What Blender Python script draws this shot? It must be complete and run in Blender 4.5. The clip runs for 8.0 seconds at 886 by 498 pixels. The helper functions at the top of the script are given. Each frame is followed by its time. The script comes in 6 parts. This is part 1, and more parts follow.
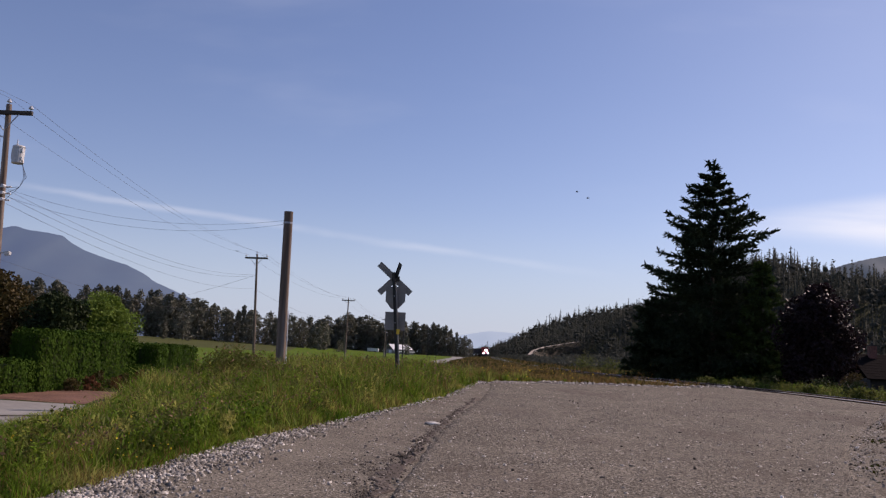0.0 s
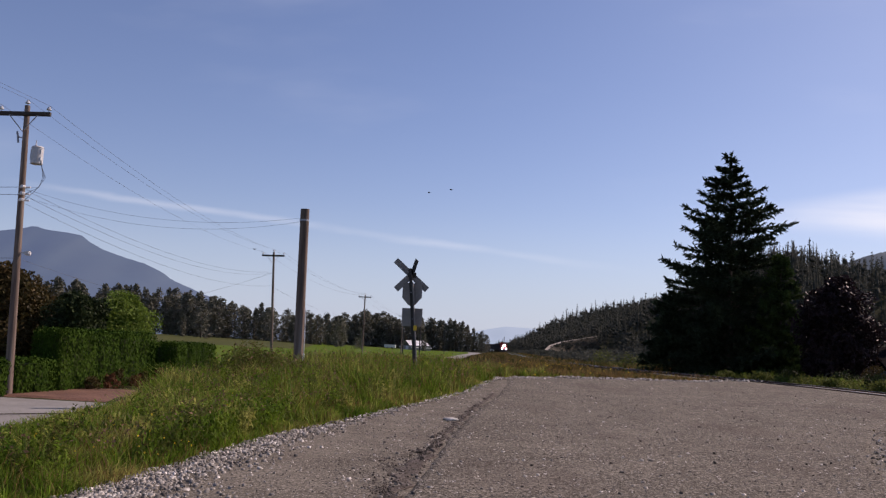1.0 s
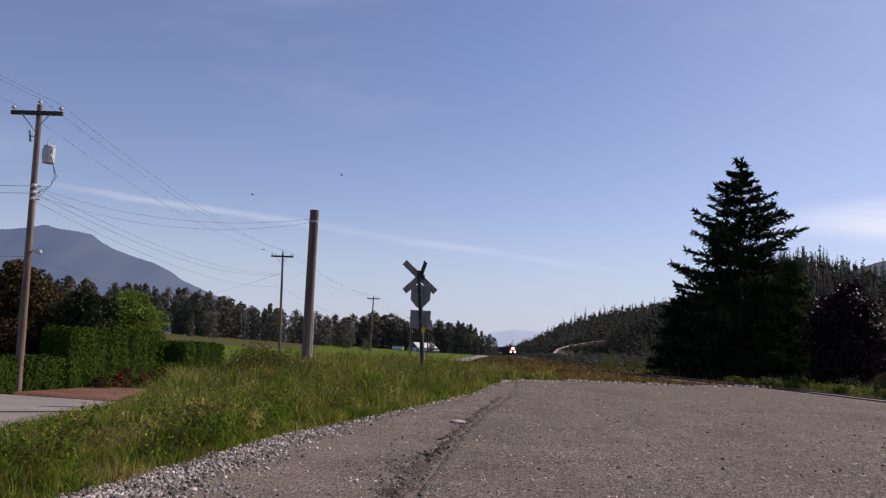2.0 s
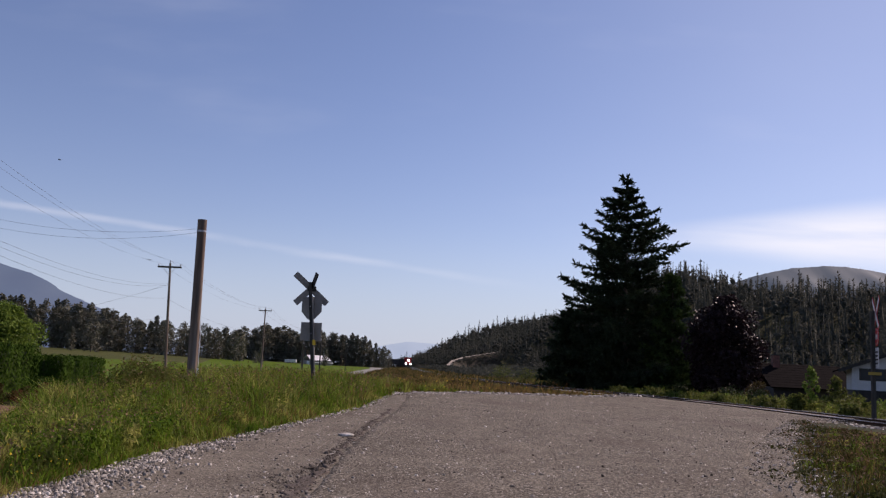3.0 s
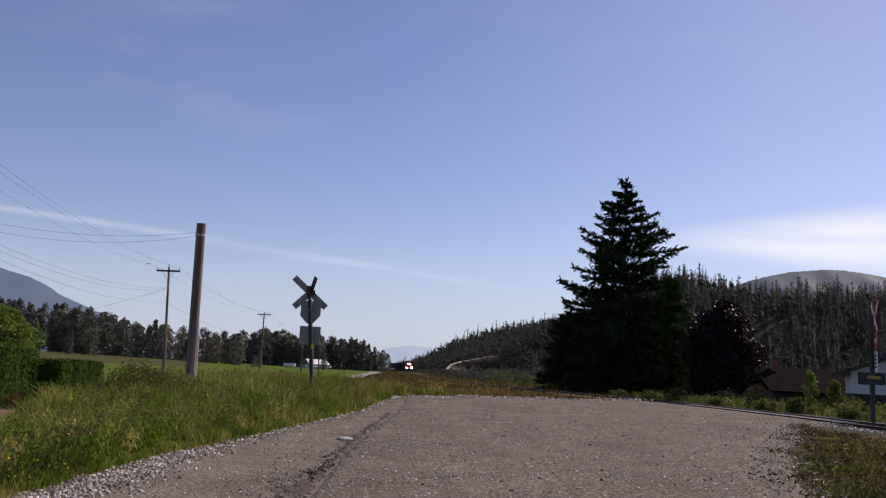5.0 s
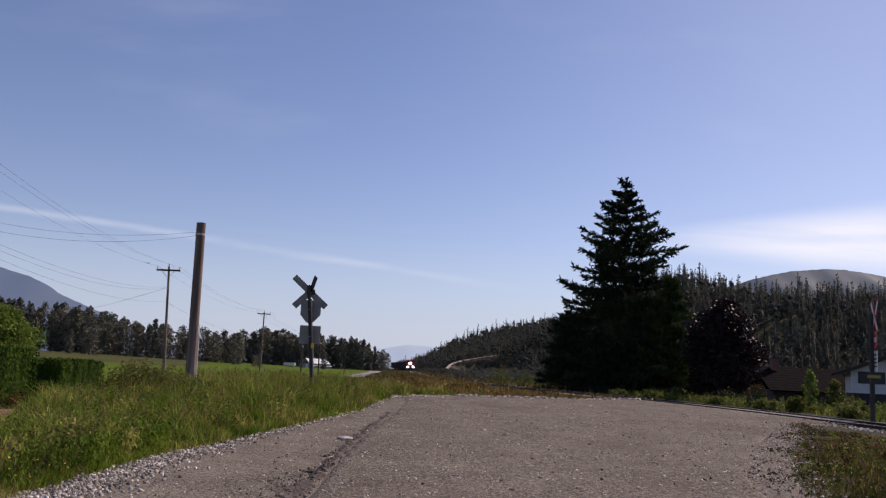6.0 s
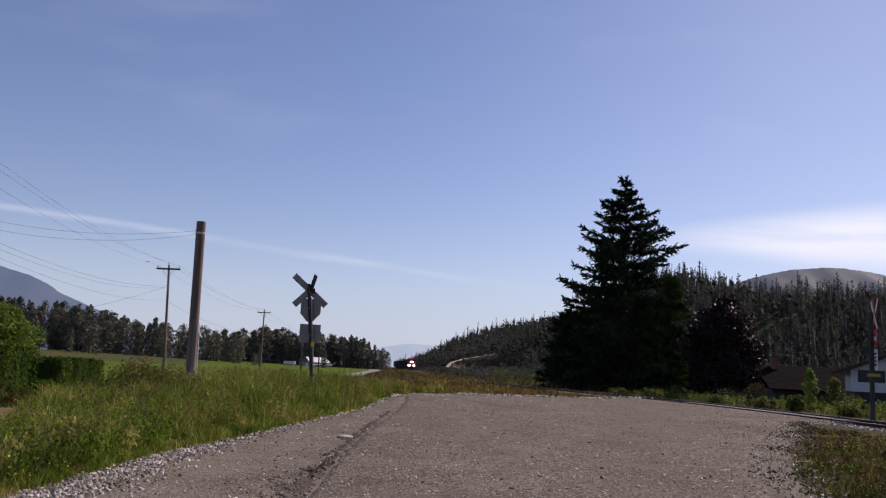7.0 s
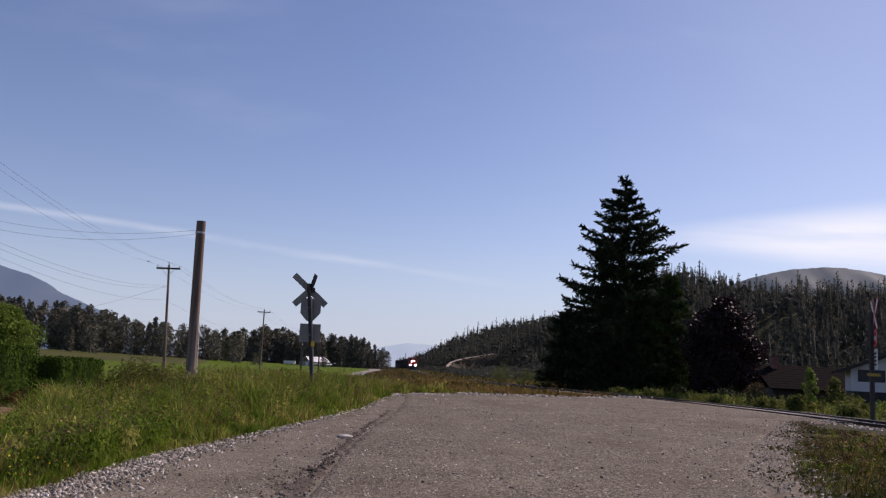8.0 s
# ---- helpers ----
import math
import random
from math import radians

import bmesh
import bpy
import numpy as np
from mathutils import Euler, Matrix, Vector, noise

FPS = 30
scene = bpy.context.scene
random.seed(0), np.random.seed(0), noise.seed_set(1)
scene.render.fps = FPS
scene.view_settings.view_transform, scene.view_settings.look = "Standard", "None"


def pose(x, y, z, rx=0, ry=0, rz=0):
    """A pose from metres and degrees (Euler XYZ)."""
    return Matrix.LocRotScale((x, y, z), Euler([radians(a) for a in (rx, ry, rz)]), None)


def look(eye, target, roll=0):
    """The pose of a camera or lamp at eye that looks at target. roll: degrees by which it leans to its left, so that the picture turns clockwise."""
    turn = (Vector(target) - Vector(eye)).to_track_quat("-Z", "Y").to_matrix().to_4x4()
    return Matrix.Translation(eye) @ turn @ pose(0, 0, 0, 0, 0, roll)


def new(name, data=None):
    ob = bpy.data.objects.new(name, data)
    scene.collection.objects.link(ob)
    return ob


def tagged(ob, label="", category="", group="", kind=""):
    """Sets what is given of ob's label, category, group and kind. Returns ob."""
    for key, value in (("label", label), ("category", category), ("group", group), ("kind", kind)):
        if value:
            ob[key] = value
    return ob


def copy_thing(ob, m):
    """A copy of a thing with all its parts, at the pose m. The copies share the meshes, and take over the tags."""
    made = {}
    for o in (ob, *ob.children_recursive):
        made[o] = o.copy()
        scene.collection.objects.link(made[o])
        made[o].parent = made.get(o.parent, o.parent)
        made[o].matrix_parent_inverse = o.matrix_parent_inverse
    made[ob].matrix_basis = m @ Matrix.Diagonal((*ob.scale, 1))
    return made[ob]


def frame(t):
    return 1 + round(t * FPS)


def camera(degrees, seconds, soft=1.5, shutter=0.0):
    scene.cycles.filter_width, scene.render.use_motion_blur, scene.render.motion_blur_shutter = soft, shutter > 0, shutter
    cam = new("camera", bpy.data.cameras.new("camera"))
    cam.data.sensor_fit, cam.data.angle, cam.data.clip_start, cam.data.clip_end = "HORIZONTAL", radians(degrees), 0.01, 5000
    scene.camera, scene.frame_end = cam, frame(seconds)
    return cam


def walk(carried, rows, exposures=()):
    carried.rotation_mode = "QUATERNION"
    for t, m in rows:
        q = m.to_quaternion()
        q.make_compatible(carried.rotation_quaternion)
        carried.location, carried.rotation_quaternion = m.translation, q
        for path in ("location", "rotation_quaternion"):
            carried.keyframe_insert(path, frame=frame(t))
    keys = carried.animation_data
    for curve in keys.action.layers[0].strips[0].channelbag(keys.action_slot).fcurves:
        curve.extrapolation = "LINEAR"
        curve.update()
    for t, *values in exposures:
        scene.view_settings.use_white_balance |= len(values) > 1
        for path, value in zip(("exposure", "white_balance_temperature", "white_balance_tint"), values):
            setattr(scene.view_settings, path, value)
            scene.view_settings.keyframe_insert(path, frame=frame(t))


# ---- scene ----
cam = camera(55.0, 8.0, 1.25)
EYE = 1.0


def aim(x, yaw, pitch, roll):
    return pose(x, 0, EYE, 90 + pitch, roll, yaw)


# ---- world and sun ----
SUN_AZ, SUN_EL = 54.0, 41.0      # degrees clockwise from +y, degrees up
world = bpy.data.worlds.new("sky")
scene.world = world
world.use_nodes = True
wn = world.node_tree.nodes
wl = world.node_tree.links
wn.clear()
w_out = wn.new("ShaderNodeOutputWorld")
w_bg = wn.new("ShaderNodeBackground")
w_sky = wn.new("ShaderNodeTexSky")
w_sky.sky_type = "NISHITA"
w_sky.sun_disc = False
w_sky.sun_elevation = radians(SUN_EL)
w_sky.sun_rotation = radians(SUN_AZ)
w_sky.altitude = 20
w_sky.air_density = 1.0
w_sky.dust_density = 0.2
w_sky.ozone_density = 2.3
w_bg.inputs["Strength"].default_value = 0.088
SKY_OUT = w_sky.outputs[0]


def wnode(kind):
    return wn.new(kind)


def wmath(op, a, b=None, c=None):
    n = wnode("ShaderNodeMath")
    n.operation = op
    for i, v in enumerate((a, b, c)):
        if v is None:
            continue
        if isinstance(v, (int, float)):
            n.inputs[i].default_value = v
        else:
            wl.new(v, n.inputs[i])
    return n.outputs[0]


# thin clouds: azimuth u = x / y and slope v = z / y ahead of the viewer
w_tc = wnode("ShaderNodeTexCoord")
w_sep = wnode("ShaderNodeSeparateXYZ")
wl.new(w_tc.outputs["Generated"], w_sep.inputs[0])
w_y = wmath("MAXIMUM", w_sep.outputs[1], 0.02)
w_u = wmath("DIVIDE", w_sep.outputs[0], w_y)
w_v = wmath("DIVIDE", w_sep.outputs[2], w_y)
w_uv = wnode("ShaderNodeCombineXYZ")
wl.new(w_u, w_uv.inputs[0])
wl.new(w_v, w_uv.inputs[1])


def cloud_noise(sx, sy, detail, rot=0.0):
    m = wnode("ShaderNodeMapping")
    m.inputs["Scale"].default_value = (sx, sy, 1)
    m.inputs["Rotation"].default_value = (0, 0, rot)
    wl.new(w_uv.outputs[0], m.inputs[0])
    n = wnode("ShaderNodeTexNoise")
    n.inputs["Scale"].default_value = 1.0
    n.inputs["Detail"].default_value = detail
    wl.new(m.outputs[0], n.inputs["Vector"])
    return n.outputs[0]


def wramp(v, lo, hi):
    n = wnode("ShaderNodeMapRange")
    n.interpolation_type = "SMOOTHSTEP"
    n.inputs[1].default_value, n.inputs[2].default_value = lo, hi
    wl.new(v, n.inputs[0])
    return n.outputs[0]


# contrail, drawn out along a falling line and frayed by noise
line = wmath("MULTIPLY_ADD", w_u, -0.1105, 0.1088)
off = wmath("SUBTRACT", w_v, line)
fray = wmath("MULTIPLY_ADD", cloud_noise(9, 30, 4), 0.014, -0.007)
off = wmath("ABSOLUTE", wmath("ADD", off, fray))
trail = wmath("SUBTRACT", 1.0, wramp(off, 0.0, 0.0072))
trail = wmath("MULTIPLY", trail, wmath("SUBTRACT", 1.0, wramp(w_u, -0.1, 0.13)))
trail = wmath("MULTIPLY", trail, wramp(cloud_noise(5, 9, 3), 0.25, 0.65))
# low bright veil on the sun's side, widening away from the valley
mid = wmath("MULTIPLY_ADD", w_u, 0.05, 0.153)
wide = wmath("MAXIMUM", wmath("MULTIPLY_ADD", w_u, 0.13, -0.012), 0.008)
veil = wmath("DIVIDE", wmath("ABSOLUTE", wmath("SUBTRACT", w_v, mid)), wide)
veil = wmath("SUBTRACT", 1.0, wramp(veil, 0.15, 1.0))
veil = wmath("MULTIPLY", veil, wramp(w_u, 0.16, 0.46))
veil = wmath("MULTIPLY", veil, wmath("MULTIPLY_ADD", wramp(cloud_noise(3.5, 26, 5, 0.1), 0.3, 0.6), 0.55, 0.45))
wisp = wmath("MULTIPLY", wramp(cloud_noise(2.5, 9, 4, 0.2), 0.52, 0.85), wramp(w_v, 0.02, 0.2))
clouds = wmath("ADD", wmath("MULTIPLY", wmath("MULTIPLY", trail, wramp(w_u, -0.72, -0.5)), 0.24), wmath("ADD", wmath("MULTIPLY", veil, 0.80), wmath("MULTIPLY", wisp, 0.10)))
clouds = wmath("ADD", clouds, wmath("MULTIPLY", wramp(w_u, -0.15, 0.6), wmath("MULTIPLY_ADD", cloud_noise(1.5, 3.5, 3, 0.3), 0.12, 0.06)))
clouds = wmath("MINIMUM", wmath("MULTIPLY", clouds, wramp(w_sep.outputs[1], 0.0, 0.1)), 0.95)
w_mix = wnode("ShaderNodeMix")
w_mix.data_type = "RGBA"
wl.new(clouds, w_mix.inputs[0])
w_mix.inputs[7].default_value = (9.0, 10.0, 9.5, 1)
# pale blue summer haze low over the whole horizon
w_haze = wnode("ShaderNodeMix")
w_haze.data_type = "RGBA"
wl.new(wmath("MULTIPLY", wmath("SUBTRACT", 1.0, wramp(wmath("ABSOLUTE", w_sep.outputs[2]), 0.0, 0.17)), 0.7), w_haze.inputs[0])
wl.new(SKY_OUT, w_haze.inputs[6])
w_haze.inputs[7].default_value = (4.25, 5.8, 6.95, 1)
wl.new(w_haze.outputs[2], w_mix.inputs[6])
wl.new(w_mix.outputs[2], w_bg.inputs[0])
wl.new(w_bg.outputs[0], w_out.inputs[0])

sun = new("sun", bpy.data.lights.new("sun", "SUN"))
sun.data.energy = 4.2
sun.data.angle = radians(0.6)
sun.data.color = (1.0, 0.885, 0.69)
az, el = radians(SUN_AZ), radians(SUN_EL)
SUN_DIR = Vector((math.sin(az) * math.cos(el), math.cos(az) * math.cos(el), math.sin(el)))
sun.matrix_world = look(SUN_DIR * 60, (0, 0, 0))

walk(cam, [
    (0.0, aim(-0.080, 5.47, 6.92, -3.06)),
    (0.5, aim(-0.084, 5.62, 6.64, -2.82)),
    (1.0, aim(-0.090, 6.60, 6.59, -2.64)),
    (1.5, aim(-0.090, 6.77, 6.70, -2.65)),
    (1.9, aim(-0.095, 7.10, 6.71, -3.10)),
    (2.0, aim(-0.094, 7.12, 6.72, -3.24)),
    (2.1, aim(-0.085, 6.65, 6.74, -3.18)),
    (2.2, aim(-0.060, 3.80, 6.97, -2.92)),
    (2.3, aim(-0.035, 1.60, 7.30, -2.84)),
    (2.5, aim(-0.010, 0.30, 7.75, -2.80)),
    (2.9, aim(0, 0.08, 7.90, -2.82)),
    (3.3, aim(0, 0.05, 7.95, -2.82)),
    (3.5, aim(0, 0.05, 8.00, -2.81)),
    (4.0, aim(0, 0.00, 8.12, -2.80)),
    (4.5, aim(0, 0.00, 8.17, -2.80)),
    (6.0, aim(0, 0.00, 8.12, -2.80)),
    (6.5, aim(0, 0.01, 8.08, -2.78)),
    (7.0, aim(0, 0.00, 8.03, -2.79)),
    (7.5, aim(0, 0.00, 8.00, -2.80)),
    (8.0, aim(0, 0.00, 8.00, -2.80)),
], exposures=[(0.0, 0.14, 6440, 33), (8.0, 0.14, 6440, 33)])


# ---- materials ----
def material(name, rough=0.8, metal=0.0):
    m = bpy.data.materials.new(name)
    m.use_nodes = True
    b = m.node_tree.nodes["Principled BSDF"]
    b.inputs["Roughness"].default_value = rough
    b.inputs["Metallic"].default_value = metal
    b.inputs["Specular IOR Level"].default_value = 0.3
    return m, m.node_tree.nodes, m.node_tree.links, b


def coloured(name, stops, scale, rough=0.85, metal=0.0, detail=5, bump=0.0, bump_scale=None, fine=None,
             stretch=(1, 1, 1), coords="Object", island=0.0, translucent=0.0, specular=0.3):
    """Noise-driven colour between stops [(pos, rgb)], a second finer noise, bump, and per-island or per-object value change."""
    m, n, l, b = material(name, rough, metal)
    b.inputs["Specular IOR Level"].default_value = specular
    tc = n.new("ShaderNodeTexCoord")
    mp = n.new("ShaderNodeMapping")
    mp.inputs["Scale"].default_value = stretch
    l.new(tc.outputs[coords], mp.inputs[0])
    nz = n.new("ShaderNodeTexNoise")
    nz.inputs["Scale"].default_value = scale
    nz.inputs["Detail"].default_value = detail
    l.new(mp.outputs[0], nz.inputs["Vector"])
    rp = n.new("ShaderNodeValToRGB")
    while len(rp.color_ramp.elements) < len(stops):
        rp.color_ramp.elements.new(0.5)
    for e, (p, c) in zip(rp.color_ramp.elements, stops):
        e.position, e.color = p, (*c, 1)
    l.new(nz.outputs[0], rp.inputs[0])
    colour = rp.outputs[0]
    if fine:
        n2 = n.new("ShaderNodeTexNoise")
        n2.inputs["Scale"].default_value = fine[0]
        n2.inputs["Detail"].default_value = 3
        l.new(mp.outputs[0], n2.inputs["Vector"])
        r2 = n.new("ShaderNodeMapRange")
        r2.inputs[1].default_value, r2.inputs[2].default_value = 0.3, 0.7
        r2.inputs[3].default_value, r2.inputs[4].default_value = 1 - fine[1], 1 + fine[1]
        l.new(n2.outputs[0], r2.inputs[0])
        hs = n.new("ShaderNodeHueSaturation")
        l.new(r2.outputs[0], hs.inputs["Value"])
        l.new(colour, hs.inputs["Color"])
        colour = hs.outputs[0]
    if island:
        g = n.new("ShaderNodeNewGeometry")
        r3 = n.new("ShaderNodeMapRange")
        r3.inputs[3].default_value, r3.inputs[4].default_value = 1 - island, 1 + island
        l.new(g.outputs["Random Per Island"], r3.inputs[0])
        h2 = n.new("ShaderNodeHueSaturation")
        l.new(r3.outputs[0], h2.inputs["Value"])
        l.new(colour, h2.inputs["Color"])
        colour = h2.outputs[0]
    l.new(colour, b.inputs["Base Color"])
    if bump:
        n3 = n.new("ShaderNodeTexNoise")
        n3.inputs["Scale"].default_value = bump_scale or scale * 6
        n3.inputs["Detail"].default_value = 4
        l.new(mp.outputs[0], n3.inputs["Vector"])
        bp = n.new("ShaderNodeBump")
        bp.inputs["Strength"].default_value = bump
        bp.inputs["Distance"].default_value = 0.02
        l.new(n3.outputs[0], bp.inputs["Height"])
        l.new(bp.outputs[0], b.inputs["Normal"])
    if translucent:
        tr = n.new("ShaderNodeBsdfTranslucent")
        l.new(colour, tr.inputs[0])
        mx = n.new("ShaderNodeMixShader")
        mx.inputs[0].default_value = translucent
        l.new(b.outputs[0], mx.inputs[1])
        l.new(tr.outputs[0], mx.inputs[2])
        l.new(mx.outputs[0], n["Material Output"].inputs[0])
    return m


def glow(name, rgb, strength):
    m, n, l, b = material(name)
    b.inputs["Base Color"].default_value = (*rgb, 1)
    b.inputs["Emission Color"].default_value = (*rgb, 1)
    b.inputs["Emission Strength"].default_value = strength
    return m


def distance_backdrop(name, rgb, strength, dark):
    """Far mountains: haze of the air in front painted in as a faint glow, and rough slope colour."""
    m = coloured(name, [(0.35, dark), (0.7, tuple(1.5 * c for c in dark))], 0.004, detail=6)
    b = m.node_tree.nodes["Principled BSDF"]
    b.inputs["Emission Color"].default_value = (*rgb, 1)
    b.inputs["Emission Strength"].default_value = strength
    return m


def speckled(m, scale, share, rgb):
    """Scatters small stones of another colour through a material, a share of the cells of a Voronoi pattern."""
    n, l = m.node_tree.nodes, m.node_tree.links
    b = n["Principled BSDF"]
    old = b.inputs["Base Color"].links[0].from_socket
    tc = n.new("ShaderNodeTexCoord")
    v = n.new("ShaderNodeTexVoronoi")
    v.inputs["Scale"].default_value = scale
    l.new(tc.outputs["Object"], v.inputs["Vector"])
    sep = n.new("ShaderNodeSeparateColor")
    l.new(v.outputs["Color"], sep.inputs[0])
    r = n.new("ShaderNodeMapRange")
    r.inputs[1].default_value, r.inputs[2].default_value = 1 - share, 1 - share * 0.4
    l.new(sep.outputs[0], r.inputs[0])
    mx = n.new("ShaderNodeMix")
    mx.data_type = "RGBA"
    l.new(r.outputs[0], mx.inputs[0])
    l.new(old, mx.inputs[6])
    mx.inputs[7].default_value = (*rgb, 1)
    l.new(mx.outputs[2], b.inputs["Base Color"])


M_GROUND = coloured("rough_grass_soil", [(0.3, (0.026, 0.032, 0.012)), (0.5, (0.040, 0.042, 0.018)), (0.72, (0.06, 0.048, 0.027))], 0.35, bump=0.6, bump_scale=6, fine=(9, 0.3), specular=0.04)
M_FIELD = coloured("green_field", [(0.3, (0.060, 0.102, 0.006)), (0.7, (0.085, 0.128, 0.009))], 0.06, bump=0.5, bump_scale=4, fine=(1.5, 0.2), specular=0.04)
M_CROP = coloured("olive_crop", [(0.3, (0.05, 0.06, 0.018)), (0.7, (0.08, 0.082, 0.026))], 0.05, bump=0.5, bump_scale=3, fine=(0.8, 0.25), specular=0.04)
M_ASPHALT = coloured("worn_asphalt", [(0.3, (0.079, 0.069, 0.053)), (0.55, (0.110, 0.096, 0.075)), (0.72, (0.148, 0.130, 0.103))], 0.8, bump=0.7, bump_scale=45, fine=(38, 0.8), rough=0.95, specular=0.1)
M_GRAVEL = coloured("gravel_bed", [(0.3, (0.096, 0.084, 0.066)), (0.7, (0.152, 0.135, 0.108))], 1.3, bump=1.0, bump_scale=22, fine=(24, 0.5), rough=0.95, specular=0.1)
# Pale specks are lighter grit, with the sun's sparkle painted in too.
speckled(M_ASPHALT, 52, 0.30, (0.29, 0.26, 0.215))
speckled(M_ASPHALT, 38, 0.16, (0.05, 0.045, 0.04))
speckled(M_GRAVEL, 70, 0.22, (0.28, 0.25, 0.205))
def stained(m, scale, stretch, lo, hi, amount, rgb):
    """Washes broad stains of another colour over a material."""
    n, l = m.node_tree.nodes, m.node_tree.links
    b = n["Principled BSDF"]
    old = b.inputs["Base Color"].links[0].from_socket
    tc = n.new("ShaderNodeTexCoord")
    mp = n.new("ShaderNodeMapping")
    mp.inputs["Scale"].default_value = stretch
    l.new(tc.outputs["Object"], mp.inputs[0])
    nz = n.new("ShaderNodeTexNoise")
    nz.inputs["Scale"].default_value = scale
    nz.inputs["Detail"].default_value = 6
    l.new(mp.outputs[0], nz.inputs["Vector"])
    r = n.new("ShaderNodeMapRange")
    r.inputs[1].default_value, r.inputs[2].default_value = lo, hi
    r.inputs[4].default_value = amount
    l.new(nz.outputs[0], r.inputs[0])
    mx = n.new("ShaderNodeMix")
    mx.data_type = "RGBA"
    l.new(r.outputs[0], mx.inputs[0])
    l.new(old, mx.inputs[6])
    mx.inputs[7].default_value = (*rgb, 1)
    l.new(mx.outputs[2], b.inputs["Base Color"])


stained(M_ASPHALT, 0.9, (0.45, 0.22, 1), 0.52, 0.72, 0.55, (0.07, 0.052, 0.042))
stained(M_ASPHALT, 3.0, (1, 0.6, 1), 0.58, 0.75, 0.4, (0.17, 0.15, 0.125))
stained(M_GRAVEL, 1.1, (1, 0.5, 1), 0.52, 0.7, 0.55, (0.085, 0.066, 0.05))
M_STONE = coloured("loose_stone", [(0.3, (0.12, 0.108, 0.094)), (0.52, (0.25, 0.232, 0.206)), (0.70, (0.56, 0.53, 0.49))], 5, island=0.7, rough=0.9)
M_DARKSTONE = coloured("dark_clod", [(0.3, (0.06, 0.05, 0.04)), (0.7, (0.11, 0.095, 0.08))], 6, island=0.4, rough=0.95)
M_DIRT = coloured("dark_dirt", [(0.3, (0.036, 0.027, 0.021)), (0.5, (0.07, 0.055, 0.044)), (0.7, (0.115, 0.094, 0.077))], 2.0, bump=0.9, bump_scale=30, fine=(20, 0.4), rough=0.95)
M_CONCRETE = coloured("pale_concrete", [(0.3, (0.19, 0.18, 0.165)), (0.7, (0.25, 0.24, 0.22))], 0.5, bump=0.2, bump_scale=12, fine=(9, 0.12), rough=0.9)
M_FARROAD = coloured("pale_highway", [(0.3, (0.17, 0.16, 0.145)), (0.7, (0.25, 0.238, 0.215))], 0.2, fine=(2, 0.15), rough=0.9)
M_BANK = coloured("bare_brushy_bank", [(0.3, (0.03, 0.027, 0.018)), (0.7, (0.062, 0.052, 0.036))], 0.5, fine=(3, 0.5), bump=0.6, bump_scale=2, rough=0.95)
M_SCAR = coloured("pale_dirt", [(0.3, (0.30, 0.26, 0.21)), (0.7, (0.44, 0.39, 0.32))], 0.2, fine=(2, 0.2), rough=0.95)
M_MULCH = coloured("red_mulch", [(0.3, (0.10, 0.05, 0.034)), (0.7, (0.17, 0.088, 0.058))], 1.2, bump=0.9, bump_scale=14, fine=(12, 0.35))
M_BALLAST = coloured("ballast", [(0.3, (0.16, 0.145, 0.13)), (0.7, (0.32, 0.30, 0.27))], 3, bump=1.0, bump_scale=14, fine=(16, 0.5), rough=0.95)
M_RAIL = coloured("rusty_rail", [(0.3, (0.05, 0.032, 0.024)), (0.7, (0.10, 0.065, 0.045))], 3, metal=0.0, rough=0.9, specular=0.1, fine=(30, 0.2))
M_RAILHEAD = coloured("polished_rail_head", [(0.3, (0.35, 0.35, 0.36)), (0.7, (0.5, 0.5, 0.5))], 4, metal=0.9, rough=0.32)
M_TIE = coloured("creosote_timber", [(0.3, (0.04, 0.033, 0.028)), (0.7, (0.10, 0.082, 0.065))], 2, stretch=(1, 8, 8), fine=(20, 0.3), bump=0.4)
M_PLANK = coloured("grey_weathered_plank", [(0.3, (0.11, 0.092, 0.075)), (0.7, (0.22, 0.185, 0.155))], 2, stretch=(8, 1, 8), fine=(20, 0.3), bump=0.4)
M_POLE = coloured("weathered_pole", [(0.3, (0.115, 0.078, 0.060)), (0.55, (0.19, 0.145, 0.115)), (0.75, (0.30, 0.245, 0.205))], 5.0, stretch=(1, 1, 0.06), bump=0.5, bump_scale=40, fine=(14, 0.25), rough=0.9)
M_WIRE = coloured("dark_cable", [(0.3, (0.06, 0.06, 0.065)), (0.7, (0.09, 0.09, 0.09))], 2, rough=0.6)
M_STEEL = coloured("galvanised_steel", [(0.3, (0.30, 0.30, 0.31)), (0.7, (0.44, 0.44, 0.45))], 7, metal=0.75, rough=0.5, fine=(30, 0.15))
M_SIGNBACK = coloured("sign_back_aluminium", [(0.3, (0.225, 0.205, 0.185)), (0.7, (0.295, 0.27, 0.245))], 3, metal=0.1, rough=0.55, fine=(22, 0.1))
M_SIGNWHITE = coloured("white_reflective", [(0.3, (0.72, 0.72, 0.72)), (0.7, (0.82, 0.82, 0.82))], 4, rough=0.45, fine=(20, 0.06))
M_SIGNRED = coloured("red_reflective", [(0.3, (0.50, 0.03, 0.03)), (0.7, (0.62, 0.05, 0.045))], 4, rough=0.45)
M_YELLOW = coloured("yellow_tag", [(0.3, (0.72, 0.46, 0.03)), (0.7, (0.82, 0.55, 0.05))], 4, rough=0.5)
# Darker copy of the tag's yellow: the backlit strip's shade is in the colour.
M_STRIP = coloured("backlit_yellow_paint", [(0.3, (0.30, 0.21, 0.04)), (0.7, (0.40, 0.29, 0.06))], 4, rough=0.7)
